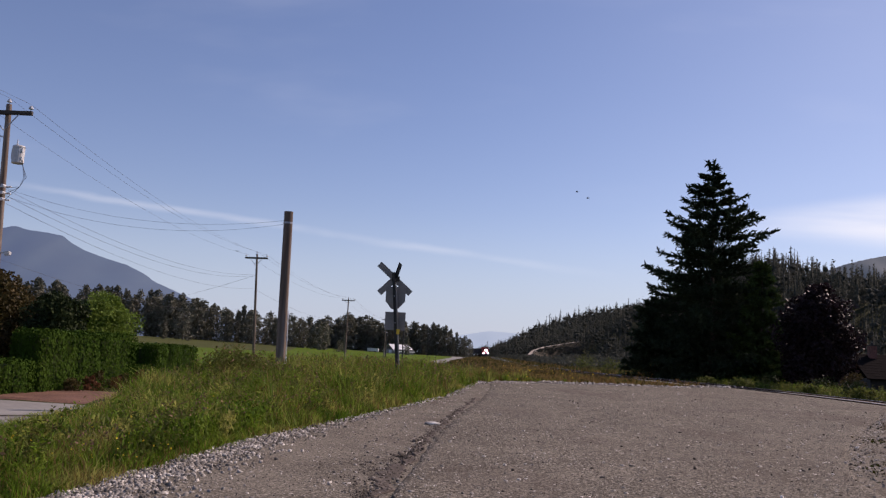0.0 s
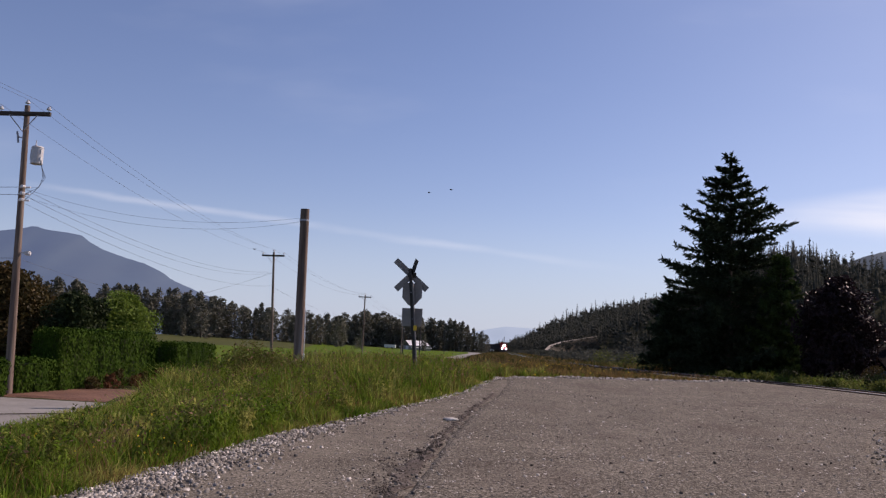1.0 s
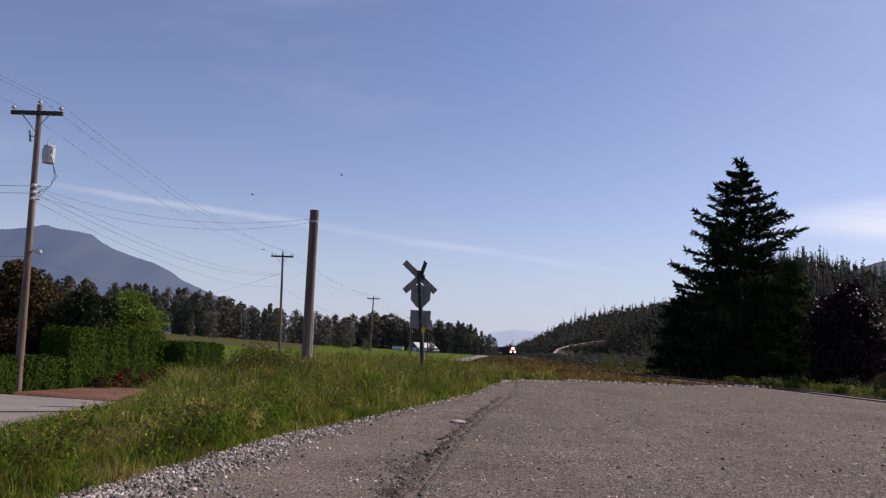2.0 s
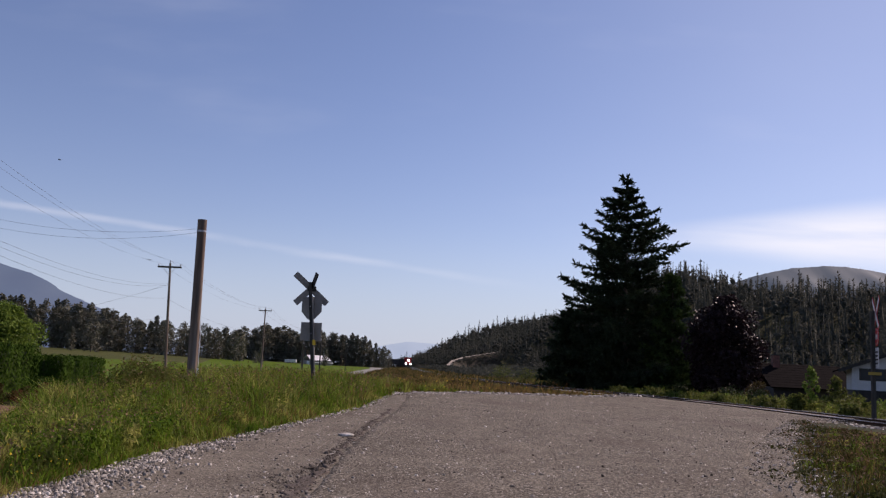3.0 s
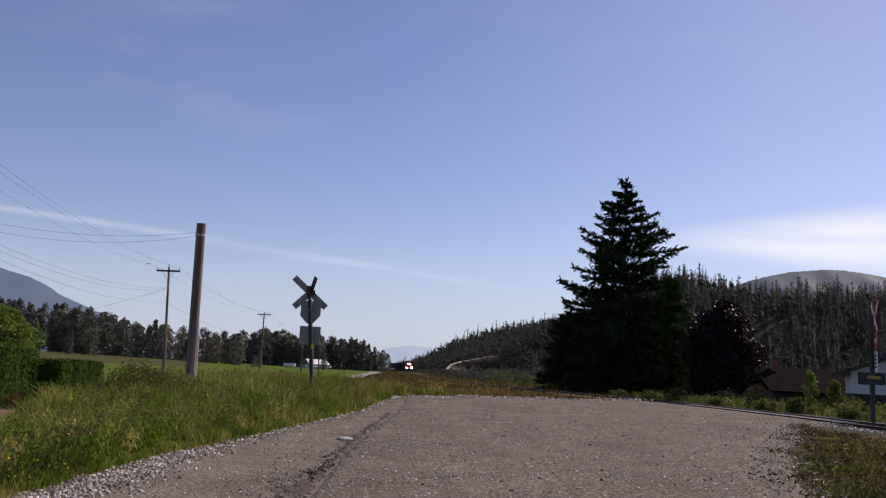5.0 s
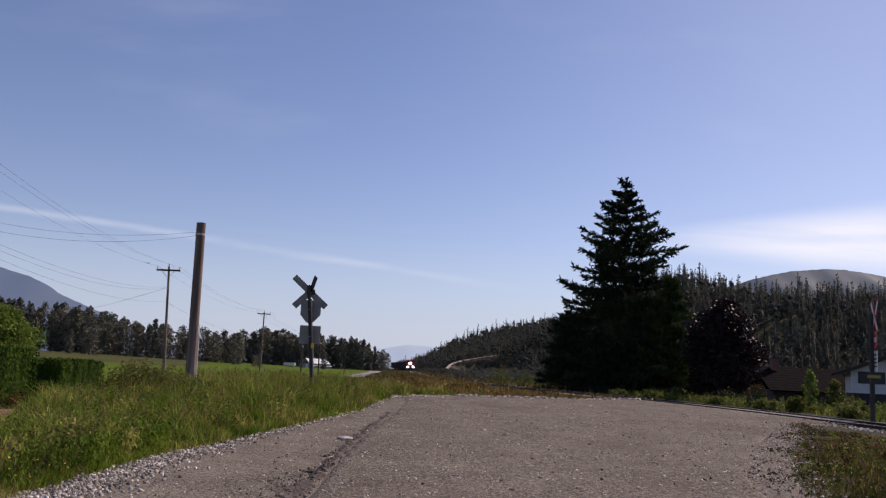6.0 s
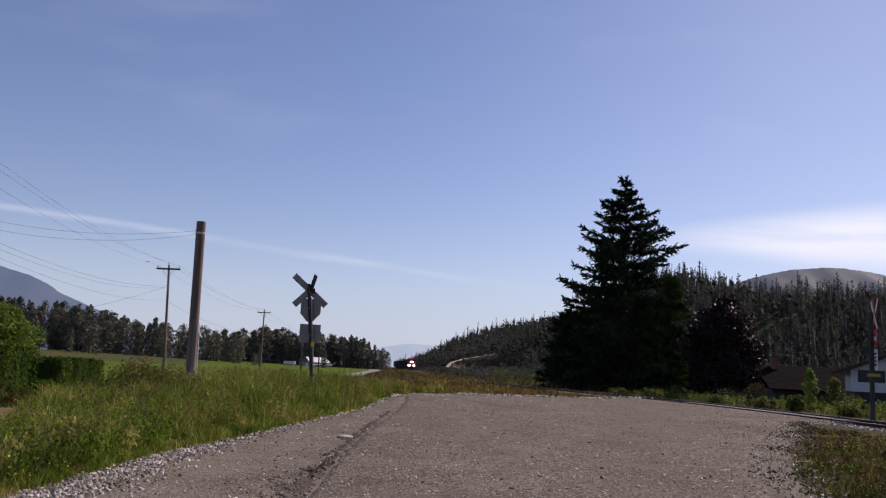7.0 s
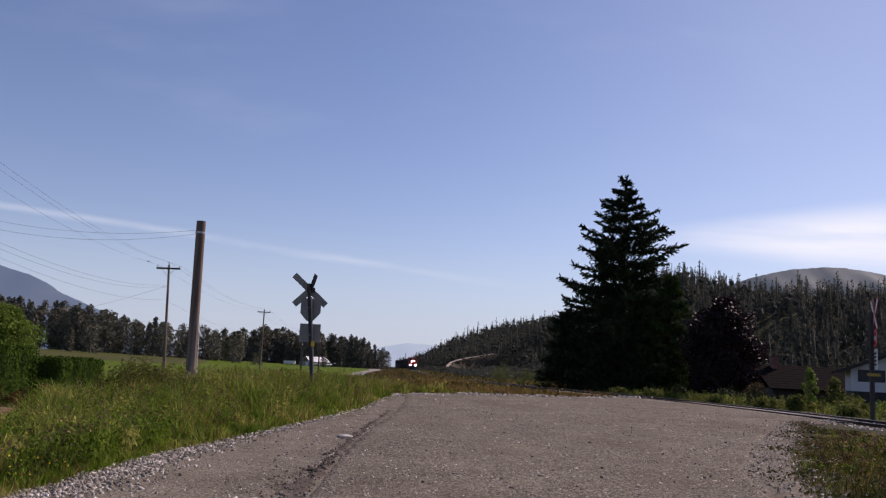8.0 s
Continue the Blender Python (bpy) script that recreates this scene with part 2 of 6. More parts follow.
M_DARKPOST = coloured("dark_post", [(0.3, (0.035, 0.033, 0.03)), (0.7, (0.075, 0.068, 0.06))], 5, stretch=(1, 1, 0.1), fine=(22, 0.3), rough=0.8)
M_CERAMIC = coloured("glazed_insulator", [(0.3, (0.55, 0.55, 0.56)), (0.7, (0.7, 0.7, 0.7))], 6, rough=0.2, specular=0.5)
M_TANK = coloured("grey_painted_tank", [(0.3, (0.50, 0.50, 0.49)), (0.7, (0.60, 0.60, 0.59))], 4, rough=0.45, fine=(18, 0.08))
M_BARK = coloured("grey_brown_bark", [(0.3, (0.07, 0.055, 0.042)), (0.7, (0.16, 0.13, 0.10))], 6, stretch=(1, 1, 0.2), bump=0.8, bump_scale=22)
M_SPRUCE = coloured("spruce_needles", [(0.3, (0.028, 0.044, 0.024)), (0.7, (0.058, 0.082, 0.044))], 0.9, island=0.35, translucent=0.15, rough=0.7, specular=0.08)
# Lighter green copy of the spruce needles, sunlight put into the colour.
M_YOUNGSPRUCE = coloured("painted_sunlit_needles", [(0.3, (0.04, 0.075, 0.022)), (0.7, (0.085, 0.125, 0.038))], 0.9, island=0.35, translucent=0.15, rough=0.7, specular=0.08)
M_MAPLE = coloured("purple_leaves", [(0.3, (0.012, 0.007, 0.008)), (0.7, (0.034, 0.018, 0.019))], 1.2, island=0.5, translucent=0.12, rough=0.5, specular=0.16)
M_COTTON = coloured("grey_green_leaves", [(0.3, (0.115, 0.118, 0.088)), (0.7, (0.195, 0.185, 0.135))], 0.08, island=0.22, translucent=0.15, rough=0.7, specular=0.08)
# Base colour lifted and greyed to stand for the haze over the hill.
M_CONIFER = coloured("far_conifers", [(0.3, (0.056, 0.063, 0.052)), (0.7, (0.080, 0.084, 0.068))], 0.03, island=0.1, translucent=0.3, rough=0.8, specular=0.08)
M_HEDGE = coloured("cedar_hedge_leaves", [(0.3, (0.022, 0.052, 0.005)), (0.7, (0.042, 0.080, 0.008))], 0.8, island=0.16, translucent=0.06, rough=0.8, specular=0.05)
M_BRIGHTLEAF = coloured("yellow_green_leaves", [(0.3, (0.10, 0.165, 0.024)), (0.7, (0.19, 0.265, 0.05))], 1.0, island=0.35, translucent=0.35, rough=0.5, specular=0.08)
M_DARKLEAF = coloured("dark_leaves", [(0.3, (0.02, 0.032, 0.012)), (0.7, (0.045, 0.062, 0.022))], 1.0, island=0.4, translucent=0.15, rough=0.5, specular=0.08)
M_RUSTLEAF = coloured("bronze_leaves", [(0.3, (0.045, 0.042, 0.014)), (0.7, (0.095, 0.062, 0.026))], 1.0, island=0.5, translucent=0.25, rough=0.5, specular=0.08)
M_REDLEAF = coloured("red_leaves", [(0.3, (0.10, 0.05, 0.025)), (0.7, (0.18, 0.08, 0.045))], 2, island=0.4, translucent=0.3, specular=0.08)
M_WEED = coloured("weedy_leaves", [(0.3, (0.058, 0.085, 0.017)), (0.7, (0.14, 0.15, 0.04))], 1.5, island=0.5, translucent=0.4, rough=0.6, specular=0.08)
M_GRASS = coloured("verge_grass_blades", [(0.3, (0.050, 0.104, 0.009)), (0.5, (0.128, 0.20, 0.02)), (0.66, (0.33, 0.31, 0.085))], 1.1, island=0.6, translucent=0.45, rough=0.5, specular=0.08)
M_DRYGRASS = coloured("dry_grass_blades", [(0.3, (0.14, 0.088, 0.03)), (0.55, (0.225, 0.15, 0.055)), (0.72, (0.12, 0.115, 0.028))], 0.5, island=0.4, translucent=0.4, rough=0.6, specular=0.08)
M_RANK = coloured("olive_brown_weeds", [(0.3, (0.030, 0.040, 0.010)), (0.5, (0.060, 0.062, 0.018)), (0.7, (0.105, 0.075, 0.034))], 1.6, island=0.5, translucent=0.3, rough=0.7, specular=0.05)
M_STALK = coloured("bleached_stalk", [(0.3, (0.34, 0.30, 0.22)), (0.7, (0.48, 0.43, 0.34))], 9, stretch=(1, 1, 1), fine=(40, 0.2), rough=0.8)
M_SEED = coloured("brown_seed_heads", [(0.3, (0.13, 0.072, 0.045)), (0.7, (0.28, 0.185, 0.115))], 2, island=0.45, translucent=0.2, specular=0.08)
M_FLOWER = coloured("yellow_petals", [(0.3, (0.65, 0.42, 0.02)), (0.7, (0.8, 0.6, 0.05))], 2, island=0.2, translucent=0.3)
M_WALLWHITE = coloured("white_siding", [(0.3, (0.56, 0.56, 0.55)), (0.7, (0.66, 0.66, 0.64))], 0.8, rough=0.7, fine=(8, 0.06))
M_ROOFBROWN = coloured("brown_shingles", [(0.3, (0.009, 0.0075, 0.0075)), (0.7, (0.014, 0.0115, 0.011))], 1.2, rough=0.98, specular=0.02, fine=(8, 0.3), bump=0.6, bump_scale=12)
M_DARKWOOD = coloured("dark_fascia", [(0.3, (0.022, 0.02, 0.018)), (0.7, (0.05, 0.045, 0.04))], 2, rough=0.7)
M_BRICK = coloured("chimney_brick", [(0.3, (0.13, 0.06, 0.045)), (0.7, (0.22, 0.10, 0.075))], 3, fine=(10, 0.3), bump=0.5)
M_METALROOF = coloured("pale_metal_roof", [(0.3, (0.62, 0.62, 0.62)), (0.7, (0.75, 0.75, 0.75))], 0.3, rough=0.45, fine=(2, 0.1))
# Loco red, brightened so the headlights' red glow sits in the paint colour.
M_LOCO = coloured("loco_paint_red_glow", [(0.3, (0.42, 0.025, 0.02)), (0.7, (0.52, 0.04, 0.03))], 0.6, rough=0.45, fine=(4, 0.2))
M_WAGON = coloured("dark_wagon_paint", [(0.3, (0.03, 0.026, 0.025)), (0.7, (0.065, 0.052, 0.048))], 0.4, rough=0.7, fine=(3, 0.3))
M_GLASS, _gn, _gl, _gb = material("dark_window_glass", 0.25)
_gb.inputs["Base Color"].default_value = (0.02, 0.024, 0.03, 1)
_gb.inputs["Specular IOR Level"].default_value = 0.25
M_LAMP = glow("train_headlight", (1.0, 0.93, 0.85), 60.0)
# Blue haze of the distance is put into these as a weak emission.
M_MOUNT = distance_backdrop("haze_blue_mountain", (0.235, 0.34, 0.54), 0.32, (0.016, 0.026, 0.022))
M_FARMOUNT = distance_backdrop("haze_pale_mountain", (0.43, 0.565, 0.66), 0.70, (0.03, 0.035, 0.035))
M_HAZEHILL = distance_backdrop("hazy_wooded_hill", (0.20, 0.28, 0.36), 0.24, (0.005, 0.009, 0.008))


# ---- mesh helpers ----
def mesh_np(name, V, F, mat, smooth=False):
    """A mesh from numpy arrays; F is one (m, k) array or a list of them."""
    me = bpy.data.meshes.new(name)
    V = np.asarray(V, dtype=np.float32)
    Fs = [np.asarray(f, dtype=np.int32) for f in (F if isinstance(F, list) else [F])]
    loops = np.concatenate([f.ravel() for f in Fs])
    sizes = np.concatenate([np.full(len(f), f.shape[1], dtype=np.int32) for f in Fs])
    me.vertices.add(len(V))
    me.vertices.foreach_set("co", V.ravel())
    me.loops.add(len(loops))
    me.loops.foreach_set("vertex_index", loops)
    me.polygons.add(len(sizes))
    starts = np.concatenate([[0], np.cumsum(sizes)[:-1]]).astype(np.int32)
    me.polygons.foreach_set("loop_start", starts)
    me.polygons.foreach_set("loop_total", sizes)
    if smooth:
        me.polygons.foreach_set("use_smooth", np.ones(len(sizes), dtype=bool))
    me.materials.append(mat)
    me.update(calc_edges=True)
    me.validate()
    return me


def from_bm(name, bm, mat, smooth=False):
    me = bpy.data.meshes.new(name)
    bmesh.ops.recalc_face_normals(bm, faces=bm.faces)
    bm.to_mesh(me)
    bm.free()
    me.materials.append(mat)
    if smooth:
        for p in me.polygons:
            p.use_smooth = True
    return me


def part(name, bm, mat, parent=None, label="", smooth=False, at=None):
    """One mesh object, from a bmesh or a mesh, under a thing or a part."""
    me = bm if isinstance(bm, bpy.types.Mesh) else from_bm(name, bm, mat, smooth)
    ob = new(name, me)
    if parent:
        ob.parent = parent
    if at is not None:
        ob.matrix_basis = at
    if label:
        ob["label"] = label
    return ob


def empty(name, m, label, category, group="", kind=""):
    ob = new(name)
    ob.empty_display_size = 0.2
    ob.matrix_basis = m
    return tagged(ob, label, category, group, kind)


def box(bm, cx, cy, cz, sx, sy, sz, bevel=0.0, m=None):
    g = bmesh.ops.create_cube(bm, size=1.0)
    vs = g["verts"]
    bmesh.ops.scale(bm, vec=(sx, sy, sz), verts=vs)
    bmesh.ops.translate(bm, vec=(cx, cy, cz), verts=vs)
    if bevel:
        es = list({e for v in vs for e in v.link_edges})
        r = bmesh.ops.bevel(bm, geom=es, offset=bevel, segments=2, affect="EDGES")
        vs = list({v for v in r["verts"]} | {v for v in vs if v.is_valid})
    if m is not None:
        bmesh.ops.transform(bm, matrix=m, verts=[v for v in vs if v.is_valid])
    return bm


def cyl(bm, p0, p1, r0, r1=None, seg=12, caps=True):
    p0, p1 = Vector(p0), Vector(p1)
    d = p1 - p0
    g = bmesh.ops.create_cone(bm, cap_ends=caps, cap_tris=False, segments=seg, radius1=r0, radius2=r0 if r1 is None else r1, depth=d.length)
    m = Matrix.Translation((p0 + p1) / 2) @ d.to_track_quat("Z", "Y").to_matrix().to_4x4()
    bmesh.ops.transform(bm, matrix=m, verts=g["verts"])
    return bm


def tube(pts, r0, r1=None, seg=8):
    """Vertices and quads of a tapered tube along points."""
    pts = np.asarray(pts, dtype=float)
    n = len(pts)
    r = np.linspace(r0, r0 if r1 is None else r1, n)
    t = np.gradient(pts, axis=0)
    t /= np.linalg.norm(t, axis=1)[:, None] + 1e-9
    up = np.where(np.abs(t[:, 2:3]) > 0.9, np.array([[1.0, 0, 0]]), np.array([[0, 0, 1.0]]))
    a = np.cross(t, up)
    a /= np.linalg.norm(a, axis=1)[:, None]
    b = np.cross(t, a)
    ang = np.linspace(0, 2 * np.pi, seg, endpoint=False)
    V = pts[:, None, :] + r[:, None, None] * (a[:, None, :] * np.cos(ang)[None, :, None] + b[:, None, :] * np.sin(ang)[None, :, None])
    i, j = np.meshgrid(np.arange(n - 1), np.arange(seg), indexing="ij")
    k = (j + 1) % seg
    F = np.stack([i * seg + j, i * seg + k, (i + 1) * seg + k, (i + 1) * seg + j], -1).reshape(-1, 4)
    return V.reshape(-1, 3), F


class Pile:
    """Gathers numpy pieces into one mesh."""

    def __init__(self):
        self.V, self.F, self.n = [], {}, 0

    def add(self, V, F):
        V, F = np.asarray(V, dtype=np.float32), np.asarray(F, dtype=np.int32)
        self.F.setdefault(F.shape[1], []).append(F + self.n)
        self.V.append(V)
        self.n += len(V)

    def mesh(self, name, mat, smooth=False):
        return mesh_np(name, np.concatenate(self.V), [np.concatenate(f) for f in self.F.values()], mat, smooth)


def sm(t):
    t = np.clip(t, 0, 1)
    return t * t * (3 - 2 * t)


# ---- the lie of the land ----
RAIL_Y = [-60, 0, 12, 20, 30, 37, 43, 50, 57, 65, 75, 90, 120, 160, 230, 318, 378, 430, 500, 600, 900]
RAIL_X = [16.6, 14.2, 13.7, 13.35, 12.85, 12.4, 11.65, 10.4, 8.7, 6.4, 3.8, 1.2, -2, -5, -8, -11.9, -16.2, -20.1, -28, -45, -120]
_ry = np.arange(-60, 900.5, 0.5)
_rx = np.interp(_ry, RAIL_Y, RAIL_X)
for _w in (15, 15):
    _rx = np.convolve(np.pad(_rx, _w, mode="edge"), np.ones(2 * _w + 1) / (2 * _w + 1), mode="valid")
_rx[:40] = np.interp(_ry[:40], RAIL_Y, RAIL_X)


def track(y):
    """x of the track's centre line."""
    return np.interp(y, _ry, _rx) + 0.75


def verge_edge(y):
    """x where the gravel shoulder meets the grass, beside the road."""
    return np.interp(y, [-40, 0, 8.3, 9.8, 11.5, 13.3, 16, 23.4, 31.7], [-4.4, -4.0, -3.7, -3.63, -3.55, -3.27, -2.9, -2.0, -1.75])


def asphalt_left(y):
    wob = np.where(np.asarray(y) > 31, 0.3 * np.sin(np.asarray(y) * 5.1) + 0.22 * np.sin(np.asarray(y) * 11.7) + 0.35 * np.sin(np.asarray(y) * 1.9), 0.03 * np.sin(np.asarray(y) * 6.3) + 0.025 * np.sin(np.asarray(y) * 14.1))
    return wob + np.interp(y, [-40, 0, 9.7, 13, 18, 22, 28, 31.7, 35, 39, 43.5, 46], [-1.2, -1.2, -1.34, -1.44, -1.4, -1.3, -1.35, -1.5, -0.8, 1.9, 6.5, 10.3])


def asphalt_right(y):
    return np.minimum(np.interp(y, [-40, 0, 8, 10.7, 12.9, 17.7, 26, 28, 46], [3.6, 3.6, 3.7, 4.0, 4.6, 6.5, 10.4, 13, 14]), track(y) - 0.95)


def crest(y):
    """x of the verge's outer crest, from which the bank falls."""
    return np.interp(y, [-40, 7, 8.8, 13.2, 16.6, 22, 30, 37, 45, 60], [-4.8, -4.8, -5.2, -6.5, -7.2, -8.3, -9.2, -8.4, -4.5, -3.5]) + np.where(y > 60, track(y) - 7 - (-3.5), 0) * sm((y - 60) / 25)


def hill_foot(y):
    return np.interp(y, [-200, 0, 100, 200, 300, 400, 500, 700, 1200], [190, 160, 140, 105, 52, 12, -10, -40, -80])


def height(x, y):
    x, y = np.asarray(x, float), np.asarray(y, float)
    d = x - track(y)
    base = -0.45 + 0.35 * np.clip(y / 31, 0, 1)
    base = np.where(y > 34, np.maximum(-0.1 - 0.008 * (y - 34), -0.25), base)
    near = 1 - sm((np.abs(d) - 1.9) / 3.0)
    z = base * (1 - near) + np.where(np.abs(d) < 9, -0.10, base) * near
    z = np.where(d > 2.2, -0.12 - 0.49 * sm((d - 6) / 14), z)
    left = crest(y) - x + 0.7
    low = -1.2 + 0.2 * sm((y - 40) / 60)
    low = low + 1.9 * sm((-x - 50) / 130) * sm((y - 100) / 260)
    z = z + (low - z) * sm(left / 5.5)
    hump = sm((verge_edge(np.minimum(y, 31.7)) - 0.5 - x) / 1.5) * sm((x - crest(y) + 1) / 1.5) * sm((y - 15) / 6) * (1 - sm((y - 34) / 8))
    z = z + 0.16 * hump
    e = x - hill_foot(y)
    hill = (35 + 2 * sm((y - 380) / 80)) * sm(e / 112) + 0.02 * np.maximum(e - 120, 0)
    hill = hill * (0.93 + 0.09 * np.sin(x * 0.031 + 1.0) * np.cos(y * 0.017) + 0.05 * np.sin(x * 0.085 + y * 0.05))
    hill = hill + 15 * np.exp(-(((x - 114) / 30) ** 2 + ((y - 425) / 60) ** 2))
    hill = hill * (1 - 0.14 * sm((x / np.maximum(y, 60) - 0.40) / 0.11))
    lane = np.interp(x, [2.06, 2.8, 4.7, 9.6, 16.5, 26, 60], [394, 402, 410, 416, 420, 423, 432])
    bench = 5.0 * sm((x - 0.5) / 9) * sm((y - lane + 12) / 14) * (1 - sm((x - 45) / 50)) * (1 - sm((y - 470) / 60))
    hill = hill - 3.2 * np.exp(-((x - 36) / 17) ** 2) * sm((y - 395) / 40)
    return z + np.where(e > 0, np.maximum(hill, 0), 0) + bench


def hz(x, y):
    return float(height(x, y))


def grid_mesh(name, X, Y, Z, mat):
    r, c = X.shape
    V = np.stack([X, Y, Z], -1).reshape(-1, 3)
    i, j = np.meshgrid(np.arange(r - 1), np.arange(c - 1), indexing="ij")
    a = i * c + j
    return mesh_np(name, V, np.stack([a, a + 1, a + c + 1, a + c], -1).reshape(-1, 4), mat, smooth=True)


def sheet(name, left, right, y0, y1, nx, ny, lift, mat, label, parent=None):
    """A strip of ground cover that follows the land, between two edges given along y."""
    ys = np.linspace(y0, y1, ny)
    l = np.array([left(v) for v in ys], float)
    r = np.array([right(v) for v in ys], float)
    t = np.linspace(0, 1, nx)
    X = l[:, None] + (r - l)[:, None] * t[None, :]
    Y = np.repeat(ys[:, None], nx, 1)
    Z = height(X, Y) + lift
    Z[:, 0] -= lift + 0.06
    Z[:, -1] -= lift + 0.06
    Z[0] -= lift + 0.1
    Z[-1] -= lift + 0.1
    ob = part(name, grid_mesh(name, X, Y, Z, mat), mat, parent)
    return tagged(ob, label, name.replace("_", " "), kind="structure") if parent is None else ob


def build_ground():
    gx = np.concatenate([-np.geomspace(14, 4800, 95)[::-1], np.arange(-13.6, 20, 0.48), np.geomspace(20, 4800, 110)])
    gy = np.concatenate([-np.geomspace(4, 4500, 40)[::-1], np.arange(-3.6, 60, 0.6), np.geomspace(60.4, 4900, 130)])
    X, Y = np.meshgrid(gx, gy)
    Z = height(X, Y)
    far = sm((np.hypot(X, Y) - 900) / 600)
    Z = Z * (1 - far) + far * (-2.0)
    near = np.hypot(X, Y) < 60
    Z = Z + np.where(near, 0.02 * np.sin(X * 2.3) * np.cos(Y * 1.9) - 0.02, 0)
    ob = part("ground", grid_mesh("ground", X, Y, Z, M_GROUND), M_GROUND)
    tagged(ob, "rough grassy valley ground rising to a wooded hill", "ground", kind="structure")


build_ground()
RNG = np.random.default_rng(7)
sheet("gravel_shoulder", lambda y: verge_edge(y) - 0.25, lambda y: np.minimum(asphalt_right(y) + 0.75, track(y) - 0.9), -20, 31.7, 40, 130, 0.03, M_GRAVEL, "loose grey gravel shoulder beside the worn asphalt")
sheet("gravel_apron", lambda y: asphalt_left(y) - 0.9, lambda y: track(y) - 0.9, 30.9, 47.5, 40, 50, 0.028, M_GRAVEL, "pale gravel edge of the crossing apron")
sheet("road", asphalt_left, asphalt_right, -20, 46, 60, 220, 0.06, M_ASPHALT, "worn grey asphalt road rising to the level crossing")
sheet("field", lambda y: -40 - 1.15 * y, lambda y: crest(y) - 4.5, 36, 440, 60, 130, 0.06, M_FIELD, "bright green hay field beyond the verge")
sheet("crop_strip", lambda y: -260.0, lambda y: -0.255 * y - 4, 190, 480, 50, 60, 0.16, M_CROP, "olive brown crop strip before the tree line")
driveway = sheet("driveway", lambda y: -34.0, lambda y: crest(y) - 4.0, 15.5, 25.5, 24, 24, 0.03, M_CONCRETE, "pale concrete driveway below the grass bank")
sheet("mulch_bed", lambda y: -36.0, lambda y: np.interp(y, [24, 27, 31.5], [-13.2, -13.8, -14.5]), 25.8, 31.6, 24, 20, 0.04, M_MULCH, "reddish bark mulch bed along the hedge")
part("joint", box(bmesh.new(), 0, 0, 0, 3.2, 0.07, 0.02), M_TIE, driveway, "dark expansion joint", at=pose(-12.4, 21.0, hz(-12.4, 21.0) + 0.035, 0, 0, 46))


# ---- distance ----
def ridge(name, prof, depth, label, mat, seed):
    """A mountain as a solid range: a skyline of broad knees (x, height) with spurs falling towards the valley."""
    rng = np.random.default_rng(seed)
    px, pz = zip(*prof)
    y0, y1 = depth
    xs = np.linspace(px[0], px[-1], 240)
    top = np.interp(xs, px, pz)
    k = np.ones(3) / 3
    top = np.convolve(np.pad(top, 1, mode="edge"), k, mode="valid")
    ts = np.linspace(0, 1, 16)
    ph = rng.uniform(0, 6.28, 4)
    w = (px[-1] - px[0])
    X = np.repeat(xs[None, :], 16, 0)
    Y = y0 + (y1 - y0) * np.repeat(ts[:, None], 240, 1)
    spur = 1 + 0.16 * np.sin(X / w * 34 + ph[0] + 2 * ts[:, None]) * (1 - ts[:, None]) + 0.08 * np.sin(X / w * 90 + ph[1]) * (1 - ts[:, None])
    Z = -10 + (top[None, :] + 10) * np.minimum(ts[:, None] ** 0.8 * spur, 1.0)
    Z[-1] += rng.normal(0, 1, 240) * 0.0012 * max(pz)
    ob = part(name, grid_mesh(name, X, Y, Z, mat), mat)
    tagged(ob, label, "mountain", kind="structure")


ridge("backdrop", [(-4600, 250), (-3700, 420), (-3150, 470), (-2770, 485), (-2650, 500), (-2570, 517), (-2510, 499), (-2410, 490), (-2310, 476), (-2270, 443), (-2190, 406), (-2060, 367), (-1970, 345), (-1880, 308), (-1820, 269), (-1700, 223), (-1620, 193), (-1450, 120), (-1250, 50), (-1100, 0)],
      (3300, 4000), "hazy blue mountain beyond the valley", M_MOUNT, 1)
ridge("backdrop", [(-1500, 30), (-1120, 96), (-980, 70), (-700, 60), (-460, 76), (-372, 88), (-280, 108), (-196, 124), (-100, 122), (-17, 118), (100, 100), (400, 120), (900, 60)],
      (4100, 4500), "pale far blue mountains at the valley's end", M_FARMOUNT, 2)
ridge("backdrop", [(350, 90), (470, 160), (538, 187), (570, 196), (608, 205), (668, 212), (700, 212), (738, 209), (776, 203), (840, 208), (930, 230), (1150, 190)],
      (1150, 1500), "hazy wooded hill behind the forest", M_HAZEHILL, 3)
def far_road_x(y):
    return np.interp(y, [120, 148, 200, 343, 450], [-12.6, -14.6, -18.2, -26.5, -36])


sheet("far_road", lambda y: far_road_x(y) - 3.6, lambda y: far_road_x(y) + 3.4, 160, 440, 6, 60, 0.12, M_FARROAD, "pale highway running away beside the railway")


